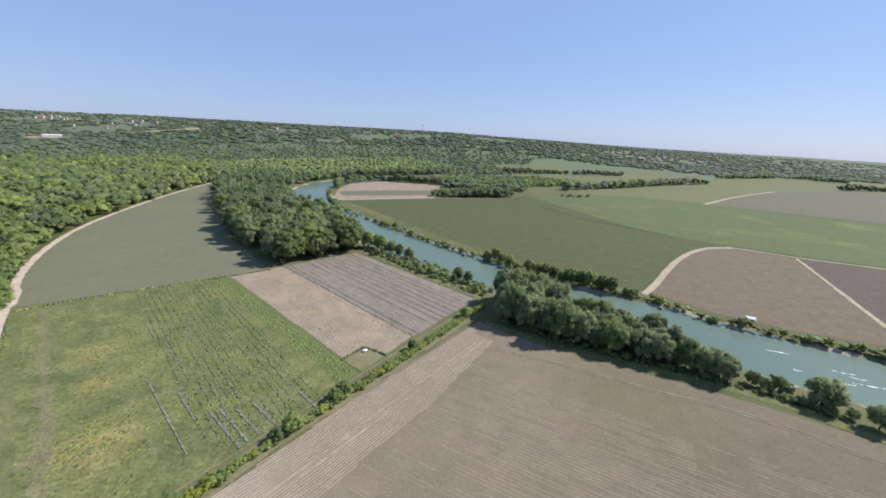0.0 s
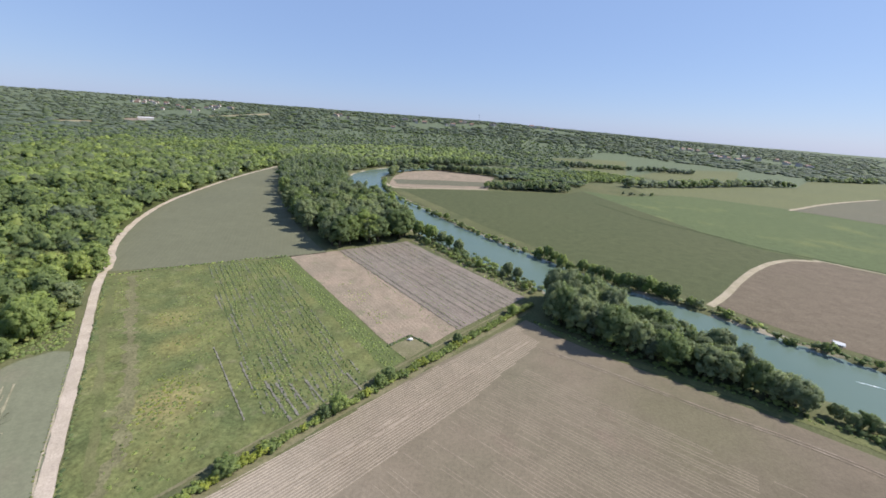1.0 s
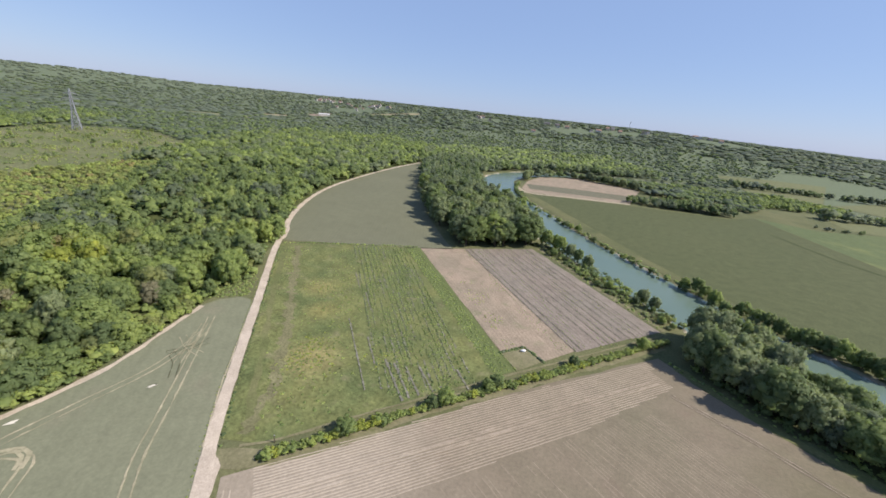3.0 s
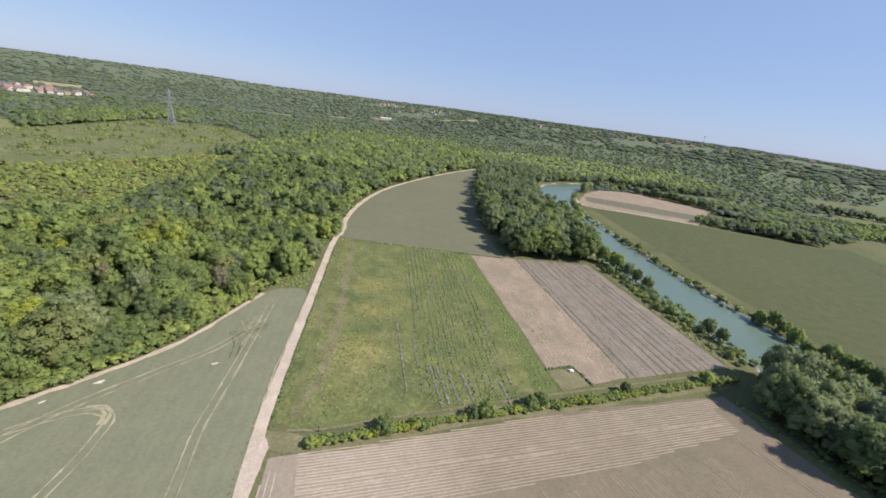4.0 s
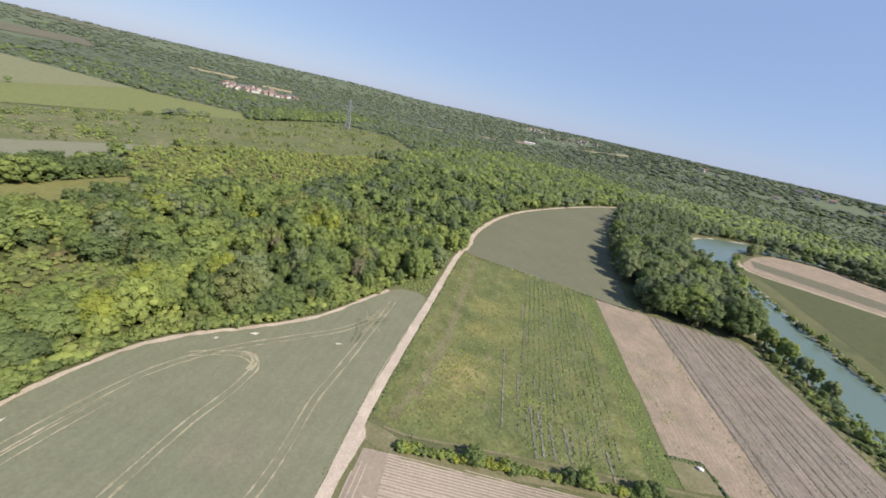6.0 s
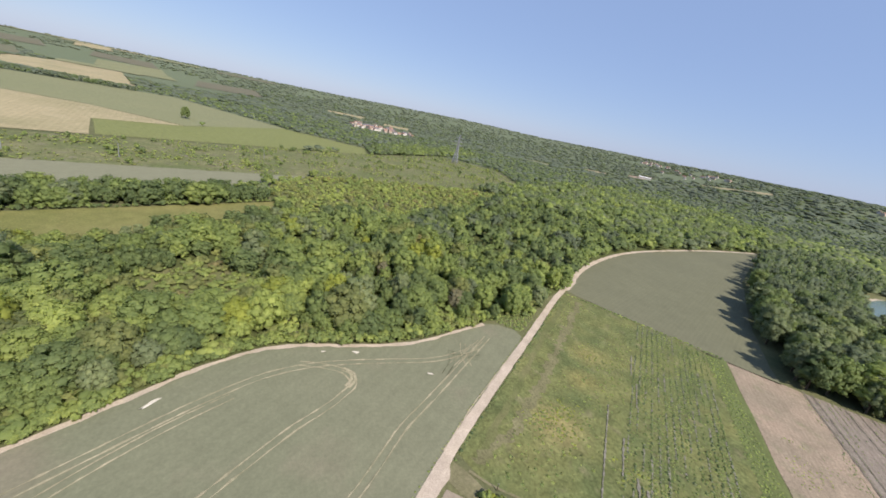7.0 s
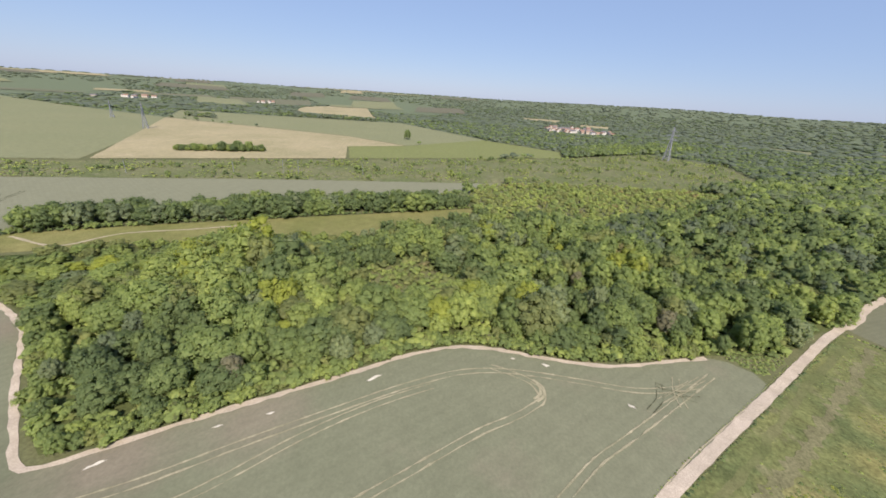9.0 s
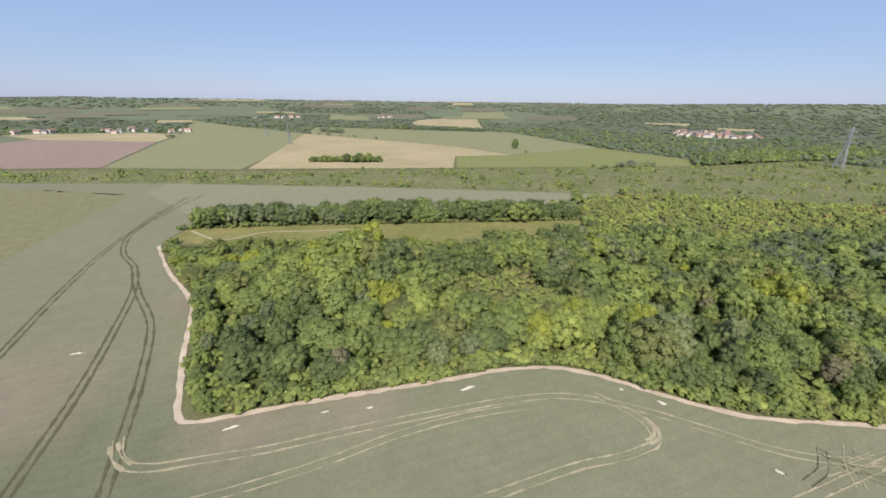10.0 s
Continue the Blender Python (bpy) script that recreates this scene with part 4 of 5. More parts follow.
pts = along([(28, 228), (50, 208), (74, 190), (90, 182)], 5, 121, 2)
plant(pts, "bushy", ["deep", "mid"], [4, 3], (6, 9), 0.9, 122, "on the far river bank", "trees on the far bank")

# hedges and single trees
pts = along([(-60.8, 40.1), (-50.8, 55), (-38, 74), (-26.8, 90), (-7.8, 117), (19, 155)], 1.5, 123, 0.35)
plant(pts, "hedge", ["light", "mid", "yellow"], [6, 3, 2], (1.5, 2.4), 1.4, 124, "in a low field hedge", "bushes of the field hedge", "bush")
plant(np.array([(-51.5, 55), (-38.5, 74), (-36, 77.5), (-28.5, 89), (-27, 92), (-9, 117), (11, 145)]), "bushy", ["deep", "mid"], [3, 2], (3.6, 4.8), 1.1, 196, "rising above a low field hedge", "taller bushes of the field hedge", "bush")
HEDGE = [(-136, -246), (-172, -200), (-240, -98), (-284, -34), (-305, -40), (-258, -112), (-188, -216), (-150, -258)]
pts = spots(HEDGE, 7.6, 125)
wood("tree_belt", pts, "mid", ["deep", "willow", "mid", "light"], [6, 2, 4, 0.6], (8, 12.5), 1.05, 126, "dark green tree belt behind a meadow")
wood("belt_undergrowth", along([(-135, -244), (-171, -198), (-239, -97), (-283, -33)], 2.2, 197, 1.5), "low", ["deep", "mid", "light"], [4, 4, 2], (2.0, 4.5), 1.2, 198, "undergrowth along the foot of a tree belt", "thicket")

for k, line in enumerate(BANK_TREES):
    plant(along(line, 7.5, 640 + k, 3.0), "round", ["deep", "willow", "dusk"], [3, 4, 2], (8, 13), 1.0, 645 + k, "between a tan field and the river", "trees round the river's bend")
pts = spots([(-18, 463), (37, 476), (88, 494), (86, 516), (30, 503), (-14, 486)], 6.5, 127)
wood("copse", pts, "low", ["deep", "dusk", "mid"], [3, 2, 1], (9, 13), 1.0, 128, "dark green copse among fields")
COPSE = [(-374, -383), (-425, -305), (-436, -316), (-412, -362), (-388, -390)]
plant(spots(COPSE, 5.0, 129), "bushy", ["deep", "mid", "light"], [4, 4, 1], (5.0, 8.0), 1.1, 130, "in a small copse in a straw field", "trees of the field copse")
plant(np.array([(-404, -333), (-410, -325), (-414, -334), (-401, -344), (-418, -322)]), "round", ["deep", "mid"], [3, 2], (9, 12.5), 0.95, 655, "in a small copse in a straw field", "trees of the field copse")
plant(np.array([(-690, -208)]), "round", ["deep"], [1], (17, 18), 0.9, 131, "standing alone in a field", "single trees")

# scrub
SCRUB = [(-154, -606), (-130, -520), (-208, -395), (-303, -204), (-384, -16), (-394, -6), (-410, 72), (-440, 172), (-520, 290), (-720, 328), (-798, 230), (-640, 76), (-427, -204), (-291, -392)]
pts = spots(SCRUB, 3.7, 132, 0.9)
lie = np.sin(pts[:, 0] / 13 + 1.5 * np.sin(pts[:, 1] / 17)) + np.cos(pts[:, 1] / 11 + 1.2 * np.cos(pts[:, 0] / 19))
pts = pts[lie + np.random.default_rng(134).normal(size=len(pts)) * 0.9 > 0.1]
wood("scrub", pts, "thin", ["deep", "mid", "olive", "light"], [2, 4, 5, 4], (0.8, 2.8), 1.35, 133, "low olive-green scrub bushes", "scrub")
band = spots([(-640, 74), (-700, 68), (-850, 170), (-985, 330), (-940, 372), (-800, 228)], 8.0, 137)
wood("tree_band", band, "brush", ["deep", "mid", "dusk"], [5, 4, 3], (8, 13), 1.0, 138, "band of green trees behind open scrub")
big = pts[::9]
wood("scrub", big[np.random.default_rng(135).uniform(size=len(big)) < 0.55], "low", ["deep", "mid", "light"], [4, 5, 2], (2.5, 6.0), 1.1, 136, "taller green bushes scattered through scrub", "scrub")

# woods beyond the river and on the hills

TOWNS = [(-1300, 105, 80), (-1310, 215, 75), (-1440, 135, 85), (-1215, 150, 60), (-470, -1075, 32), (-560, -1000, 32), (-360, -1150, 32), (-300, 1510, 95), (-120, 1580, 80), (190, 1650, 90), (-390, 1330, 45), (-1270, 1440, 110), (-1180, 1140, 60), (720, 1640, 80), (790, 1490, 60), (950, 1600, 90), (1050, 1530, 60), (-1680, 1640, 110), (-1270, 1640, 80), (-640, 1495, 60), (-1180, -1380, 90), (-1500, -1100, 60)]
BANDS = [[(713, 1010), (820, 1055), (937, 1110)], [(558, 822), (500, 800), (456, 772), (380, 722), (311, 676), (240, 632), (191, 608)], [(1003, 1112), (1091, 1095)], [(1020, 1060), (1090, 1040)], [(848, 822), (905, 836), (990, 842)], [(165, 519), (183, 527), (201, 532)], [(130, 850), (210, 874), (310, 903), (430, 933)], [(-1010, -680), (-1030, -540), (-1050, -410)], [(-779, -765), (-772, -720), (-774, -680)]]


def woods_far():
    rng = np.random.default_rng(140)
    n = 66000
    b = np.radians(rng.uniform(-62, 175, n))
    r = np.exp(rng.uniform(np.log(560), np.log(4300), n))
    x, y = -np.sin(b) * r, np.cos(b) * r
    deg = np.degrees(b)
    # open plain to the south-west, wooded hills elsewhere
    wave = np.sin(x / 310 + 1.7 * np.sin(y / 420)) + np.sin(y / 270 + 1.1 * np.cos(x / 350))
    plain = np.clip((deg - 92) / 25, 0, 1)
    east = np.clip((-4 - deg) / 12, 0, 1) * np.clip((1500 - r) / 300, 0, 1)
    keep = (wave > -2.1 + 1.6 * plain + 3.0 * east) & ~((deg < -12) & (r < 760))
    keep |= (deg > 133) & (r > 1170) & (r < 2000) & (wave > -0.9)      # woods behind the hamlet
    keep &= dist_line(x, y, RIVER) > HALF + 6
    for poly in FIELDS:
        keep &= ~inside(x, y, poly)
    keep &= ~inside(x, y, WOOD) & ~inside(x, y, BEND)
    for cx, cy, rad in TOWNS:     # keep the villages open
        keep &= np.hypot(x - cx, y - cy) > rad * rng.uniform(0.75, 1.25, n)
    return np.stack([x[keep], y[keep]], -1), r[keep]


rng = np.random.default_rng(150)
SORTS = [("straw", "pale straw field far out on the plain"), ("pale_crop", "pale green field far out on the plain"), ("wheat_far", "grey-green field far out on the plain"), ("grey_soil", "greyish bare field far out on the plain")]
for k in range(44):
    b, r = radians(rng.uniform(100, 176)), rng.uniform(1500, 3700)
    w, h, sort = radians(rng.uniform(3, 9)), rng.uniform(90, 380), SORTS[int(rng.integers(0, 4))]
    lean = rng.uniform(-0.3, 0.3) * h
    ring = [(b - w / 2, r), (b + w / 2, r + lean), (b + w / 2 * 0.9, r + lean + h), (b - w / 2 * 0.8, r + h)]
    field("field_plain", [(-math.sin(a) * q, math.cos(a) * q) for a, q in ring], 0.8 + 0.05 * k, M[sort[0]], sort[1], far=True, step=80)
for b, r, w, h, sort in [(81, 1650, 3.5, 130, 0), (88, 1800, 5, 120, 0), (60, 1350, 4, 90, 1), (52, 1500, 3, 80, 0), (36, 1700, 7, 60, 0)]:
    b, w = radians(b), radians(w)
    field("field_clearing", [(-math.sin(a) * q, math.cos(a) * q) for a, q in [(b - w / 2, r), (b + w / 2, r + 30), (b + w / 2, r + h), (b - w / 2, r + h)]], 0.7, M[SORTS[sort][0]], "pale clearing among far woods", far=True, step=80)

for k, line in enumerate(BANDS):     # bands of trees along the far field edges
    wood("tree_band", along(line, 4.2, 600 + k, 9 if k in (0, 2, 4) else 4), "brush", ["deep", "dusk", "haze_blue"], [4, 4, 3], (3, 5) if k == 5 else (9, 14), 1.1, 620 + k, "band of dark green trees along a far field edge")
pts = spots([(-40, 632), (20, 618), (110, 600), (215, 660), (255, 730), (190, 760), (80, 720)], 7.5, 650)
wood("plantation", pts[dist_line(pts[:, 0], pts[:, 1], RIVER) > HALF + 3], "brush", ["deep", "mid", "light"], [3, 5, 1], (5, 8), 1.1, 651, "low green plantation beyond a tan field")
pts, r = woods_far()
# no haze in the air: the bluish leaf tint stands in for it
wood("far_wood", pts[r < 1300], "thin", ["deep", "dusk", "mid", "haze_blue"], [6, 6, 3, 3], (6, 10), 1.6, 141, "green woodland on the far valley side")
wood("hill_wood", pts[(r >= 1300) & (r < 2600)], "far", ["deep", "dusk", "haze_blue"], [2, 6, 7], (4, 7), 3.6, 142, "dark green woodland on distant hills, haze tint put into its leaves")
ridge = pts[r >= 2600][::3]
wood("ridge_wood", ridge, "far", ["haze_blue"], [1], (6, 9), 3.9, 143, "green woodland along the skyline, blue haze put into its leaves")


# ---- crops in rows ----
def tufts(name, places, size, tints, weights, seed, label, category="plants", tall=0.8):
    """Many small leafy plants in one mesh: a ragged six-sided clump each."""
    rng = np.random.default_rng(seed)
    k = len(places)
    a = np.arange(6) * math.pi / 3
    ring = np.stack([np.cos(a), np.sin(a), 0 * a], -1)
    base = np.concatenate([ring, ring * 0.62 + [0, 0, 0.65], [[0, 0, 1.0]]])
    f = [[j, (j + 1) % 6, 6 + (j + 1) % 6] for j in range(6)] + [[j, 6 + (j + 1) % 6, 6 + j] for j in range(6)] + [[6 + j, 6 + (j + 1) % 6, 12] for j in range(6)]
    s = rng.uniform(*size, k)[:, None, None]
    v = base[None] * s * (1 + rng.uniform(-0.35, 0.35, (k, 13, 1))) * [1, 1, tall]
    v[:, :, 0] += places[:, 0][:, None]
    v[:, :, 1] += places[:, 1][:, None]
    v[:, :, 2] += 0.05
    faces = (np.array(f)[None] + 13 * np.arange(k)[:, None, None]).reshape(-1, 3)
    w = np.array(weights, float) / sum(weights)
    pick = np.repeat(rng.choice(len(tints), k, p=w), len(f))
    ob = new(name, mesh_from(name, v.reshape(-1, 3), faces, [M["leaf_" + t] for t in tints], pick))
    return tagged(ob, label, category, kind="stuff")


def rows_of(a, b, c, count, gap, seed, jitter=0.2, gaps=0.25):
    """Places in rows: the first row runs from a to b, the last starts at c."""
    rng = np.random.default_rng(seed)
    a, b, c = (np.array(p, float) for p in (a, b, c))
    out = []
    for k in range(count):
        o = a + (c - a) * k / (count - 1)
        n = int(np.linalg.norm(b - a) / gap)
        u = np.arange(n) / n
        p = o + (b - a) * u[:, None] + rng.normal(size=(n, 2)) * jitter
        keep = rng.uniform(size=n) > gaps * (1 + np.sin(u * 9 + k))
        out.append(p[keep])
    return np.concatenate(out)


GARDEN = [(-64, 42), (-29, 96), (-112, 170), (-140, 152), (-164, 127), (-72, 38)]
M["film"] = plain_mat("dark_film_and_soil", (0.160, 0.150, 0.118), 0.8, 0.7, 0.9)
p = rows_of((-136, 153), (-51, 69), (-114, 170), 14, 0.62, 201, 0.2, 0.3)
p = p[inside(p[:, 0], p[:, 1], GARDEN)]
tufts("vegetable_rows", p, (0.2, 0.48), ["deep", "willow", "mid"], [5, 2, 5], 202, "rows of dark leafy vegetable plants")
p = rows_of((-135.2, 153.7), (-50.2, 69.7), (-114.8, 169.4), 13, 0.7, 217, 0.3, 0.4)
p = p[inside(p[:, 0], p[:, 1], GARDEN)]
tufts("row_weeds", p, (0.2, 0.5), ["light", "mid", "olive"], [4, 5, 2], 218, "light green weeds between vegetable rows", tall=0.4)
for k in range(14):     # broken dark strips under the rows, bare soil and torn film in one colour
    rr = np.random.default_rng(300 + k)
    o = np.array((-136, 153)) + np.array((22, 17)) * k / 13
    u0 = 0.0
    while u0 < 0.93:
        u1 = u0 + rr.uniform(0.04, 0.2)
        a, b = o + np.array((85, -84)) * u0, o + np.array((85, -84)) * min(u1, 0.97)
        u0 = u1 + rr.uniform(0.03, 0.22)
        if not (inside(a[0], a[1], GARDEN) and inside(b[0], b[1], GARDEN)):
            continue
        line = smooth_line([a, b], 0.8)
        v, q = ribbon(line, rr.uniform(0.1, 0.6, len(line)), 0.13, 0.12, 20 * k)
        tagged(new("mulch_film", mesh_from("mulch_film", v, q, [M["film"]])), "dark strip of bare soil and torn mulch film between vegetable rows", "mulch film", "mulch film strips")
rng = np.random.default_rng(203)
p = spots([(-68, 42), (-50, 66), (-135, 150), (-160, 127)], 1.9, 204, 0.6)
p = p[(np.sin(p[:, 0] / 7 + p[:, 1] / 11) + rng.uniform(-1, 1, len(p))) > 0.2]
tufts("weeds", p, (0.2, 0.6), ["light", "mid", "olive"], [4, 4, 4], 205, "tall weeds with yellow flowers in an untended field", tall=0.3)
rng = np.random.default_rng(212)
p = np.concatenate([rng.normal(size=(190, 2)) * [3.6, 4.4] + (-80, 69), rng.normal(size=(60, 2)) * 3 + (-86, 76), rng.normal(size=(70, 2)) * [6, 4] + (-112, 106), rng.normal(size=(50, 2)) * 3 + (-64, 82)])
tufts("yellow_flowers", p, (0.2, 0.5), ["yellow", "olive", "light"], [2, 2, 1], 213, "patches of tall yellow flowering weeds", tall=0.3)
p = spots([(-30, 97), (-26, 102), (-109, 175), (-113, 170)], 1.2, 206, 0.6)
tufts("lush_crop", p, (0.25, 0.5), ["mid", "deep"], [3, 2], 207, "lush green leafy crop strip", tall=0.6)
p = rows_of((-87, 194), (-13, 124), (-57, 223), 19, 0.9, 208, 0.12, 0.45)
tufts("seedling_rows", p, (0.12, 0.32), ["willow", "olive", "deep"], [5, 2, 2], 209, "rows of grey-green seedlings on planted soil")
p = spots([(-30, 112), (-50, 130), (-70, 150), (-62, 158), (-40, 140), (-22, 118)], 1.5, 210, 0.6)
p = p[np.sin(p[:, 0] / 4) * np.cos(p[:, 1] / 5) > 0.15]
tufts("weeds", p, (0.15, 0.4), ["olive", "light"], [3, 2], 211, "sparse weeds on bare soil", tall=0.4)

p = np.concatenate([along([(-86, 193), (-49, 156), (-33, 141), (-14, 123.5)], 0.35, 214, 1.9), along([(-60, 160), (-45, 147), (-36, 139)], 0.5, 215, 4.0)])
p = p[np.sin(p[:, 0] / 3.1) + np.cos(p[:, 1] / 4.3) > -0.2]
tufts("weeds", p, (0.12, 0.32), ["olive", "willow", "mid"], [3, 3, 2], 216, "ragged weeds along the edge of planted soil", tall=0.4)
for k, (a, b, w) in enumerate([((-86, 94), (-57, 68.5), 0.6), ((-61, 83), (-46, 71), 1.0), ((-57.5, 83), (-45, 73), 0.9), ((-54, 84), (-43.5, 75.5), 0.9), ((-50, 86), (-41, 79), 0.9),
                               ((-73, 89), (-62, 79), 0.8), ((-112, 127), (-100, 116), 0.7), ((-40, 92), (-33, 86), 0.8), ((-95, 114), (-84, 104), 0.7)]):
    line = smooth_line([a, b], 0.8)
    rr = np.random.default_rng(300 + k)
    v, q = ribbon(line, w * rr.uniform(0.3, 0.85, len(line)), 0.16, 0.12, k)
    v[:, 2] += rr.uniform(0, 0.12, len(v))
    tagged(new("mulch_film", mesh_from("mulch_film", v, q, [M["film"]])), "dark strip of bare soil and torn mulch film between vegetable rows", "mulch film", "mulch film strips")


def ridge_rows(name, a, b, c, count, width, height, clip, mat, seed, parent, gaps=0.0):
    """Earthed-up rows: low three-sided ridges, kept inside a field and parts of it."""
    rng = np.random.default_rng(seed)
    a, b, c = (np.array(p, float) for p in (a, b, c))
    for k in range(count):
        o = a + (c - a) * k / (count - 1)
        u = np.arange(0, 1.0001, 3.0 / np.linalg.norm(b - a))
        p = o + (b - a) * u[:, None] + rng.normal(size=(len(u), 2)) * 0.05
        ok = inside(p[:, 0], p[:, 1], clip)
        ok &= np.repeat(rng.uniform(size=len(u) // 3 + 1), 3)[:len(u)] >= gaps * (1 + 0.8 * np.sin(p[:, 0] / 17 + p[:, 1] / 29))
        d = (b - a) / np.linalg.norm(b - a)
        side = np.array([-d[1], d[0]]) * width / 2
        h = height * rng.uniform(0.5, 1.2, len(u)) + 0.07
        v = np.stack([np.c_[p + side, 0.05 + 0 * h], np.c_[p, h], np.c_[p - side, 0.05 + 0 * h]], 1).reshape(-1, 3)
        fs = []
        for i in range(0, 3 * len(u) - 3, 3):
            if ok[i // 3] and ok[i // 3 + 1]:
                fs += [[i, i + 1, i + 4], [i, i + 4, i + 3], [i + 1, i + 2, i + 5], [i + 1, i + 5, i + 4]]
        if fs:
            new(name, mesh_from(name, v, np.array(fs), [mat])).parent = parent


FURROWED = [(-63, 34), (-28, 83), (14, 137), (24, 132), (46, 120), (78, 105), (104, 92), (120, 81), (150, 30), (40, -80), (-17, -8)]
HEADLAND = [(-61.5, 35.5), (-28, 83.5), (13, 136), (22, 127), (-1, 90), (-43, 33), (-50.5, 25)]     # rows along the hedge where the tractor turned
ridge_rows("ridge", (-77.5, 19.5), (16, 142), (-61.5, 7.5), 28, 0.38, 0.08, HEADLAND, M["ridge"], 221, bpy.data.objects["field_furrowed"])
MAIN_ROWS = [(-51, 21), (-42, 33), (0, 90), (18, 116), (38, 110), (70, 95), (98, 82), (120, 62), (120, 0), (40, -80), (-17, -8)]
ridge_rows("ridge", (-50, 140), (190, 20), (-90, 60), 88, 0.36, 0.05, MAIN_ROWS, M["ridge_main"], 223, bpy.data.objects["field_furrowed"], 0.36)
SIDE_ROWS = [(-63.5, 32), (-55.5, 23), (-18, -10), (-15.5, -7.5), (-53, 25.5), (-60.5, 34)]     # rows along the track
ridge_rows("ridge", (-64, 31.6), (-18, -9.5), (-61.4, 34.1), 4, 0.38, 0.08, SIDE_ROWS, M["ridge"], 224, bpy.data.objects["field_furrowed"])
PLOT = [(-9.5, 127.0), (16, 162), (-55, 225), (-86, 195)]
ridge_rows("planting_ridge", (-90, 198), (-10, 122), (-56, 232), 15, 0.6, 0.1, PLOT, M["plot"], 222, bpy.data.objects["field_plot"])
# dark lines along the rows of the planted soil
for k, u in enumerate((0.0, 0.07, 0.30, 0.40, 0.49, 0.58, 0.67, 0.76, 0.85, 0.93)):
    a, b = np.array((-88, 195.5)) + np.array((32, 29)) * u, np.array((-10.0, 126.5)) + np.array((25.0, 33.5)) * u
    strip("dark_row", [a, (a + b) / 2, b], 0.7 if u < 0.1 else 0.45, 0.15, M["dark_soil"], "dark row in planted soil", "furrow", 0.22, 1.6, k)

# ---- wheel tracks and stony marks in the wheat ----
LAID = []


def wheel_tracks(pts, mat, label, width=0.6, gauge=2.0, seed=0):
    LAID.append(seed)
    z = 0.09 + 0.005 * len(LAID)     # each pair a little above the last, so that crossings stay clean
    line = smooth_line(pts, 1.6)
    d = np.gradient(line, axis=0)
    nrm = np.stack([-d[:, 1], d[:, 0]], -1) / np.linalg.norm(d, axis=1)[:, None]
    vs, qs = [], []
    rr = np.random.default_rng(seed)
    for k, s in enumerate((-0.5, 0.5)):
        v, q = ribbon(line + nrm * gauge * s, width * rr.uniform(0.3, 1.15, len(line)), z, 0.08, seed + k)
        qs.append(q + 2 * len(line) * k)
        vs.append(v)
    return tagged(new("wheel_track", mesh_from("wheel_track", np.concatenate(vs), np.concatenate(qs), [mat])), label, "wheel track", kind="structure")


DARK, PALE = "dark double wheel track through wheat", "pale flattened double wheel track through wheat"
wheel_tracks([(-14, -134), (-37, -166), (-62, -200), (-101, -247), (-160, -297), (-195, -320)], M["tyre_dark"], DARK, 0.95, seed=401)
wheel_tracks([(-10, -88), (-21, -102), (-39, -123), (-60, -151), (-82, -184), (-92, -206), (-98, -229), (-112, -255), (-131, -277), (-184, -323)], M["tyre_dark"], DARK, 1.0, seed=403)
wheel_tracks([(-22, -74), (-30, -85), (-37, -95), (-54, -120), (-70, -148), (-78, -172), (-85, -190), (-93, -208)], M["tyre_dark"], DARK, 0.95, seed=405)
wheel_tracks([(-39, -99), (-36.6, -94), (-36.2, -88.8), (-38.4, -84), (-43.4, -78), (-52, -67.6), (-65, -54.4), (-79.5, -39), (-95, -21.5), (-103.5, -9), (-107.2, 2.4), (-108.4, 12), (-109, 25), (-109.8, 41), (-117, 60)], M["tyre_pale"], PALE, 0.5, seed=407)
wheel_tracks([(-108, -2), (-107, 4), (-103, 12), (-99, 13.5), (-94, 10), (-83, -2), (-67, -17), (-50, -33)], M["tyre_pale"], PALE, 0.5, 1.9, seed=409)
wheel_tracks([(-25, -82), (-41, -66), (-56, -53), (-71, -42), (-85, -29), (-95, -17)], M["tyre_pale"], PALE, 0.4, seed=411)
wheel_tracks([(-97.5, 11.5), (-100.5, 13.6), (-103, 13.4), (-105.2, 10.5)], M["tyre_pale"], "scuffed turning mark of tractor wheels in wheat", 0.8, 1.1, seed=415)
wheel_tracks([(-37.5, -98), (-36, -93), (-36, -88.5)], M["tyre_pale"], "scuffed turning mark of tractor wheels in wheat", 0.8, 1.6, seed=418)
wheel_tracks([(-50, -4), (-65.9, 12.9), (-73.0, 18.4), (-82.0, 25.3), (-91.0, 34.3), (-100.5, 43.6), (-110.5, 53.3), (-123.4, 65.8)], M["tyre_pale"], PALE, 0.5, seed=413)
for k, (a, b) in enumerate([((-107, 46), (-118, 58)), ((-112, 47), (-113, 58)), ((-106, 52), (-119, 54)), ((-108, 48), (-121, 62))]):
    wheel_tracks([a, ((a[0] + b[0]) / 2 + 1, (a[1] + b[1]) / 2 - 1), b], M["tyre_dark"] if k == 1 else M["tyre_pale"], "tangled turning marks of tractor wheels in wheat", 0.25, 1.8, seed=420 + k)
for k, (a, b, bow) in enumerate([((-102, 42), (-115, 48), 1.0), ((-110, 57), (-114, 47), 0.8)]):
    wheel_tracks([a, ((a[0] + b[0]) / 2 + bow, (a[1] + b[1]) / 2 + bow), b], M["tyre_dark"], "dark curved turning mark of tractor wheels in wheat", 0.17, 1.7, seed=430 + k)
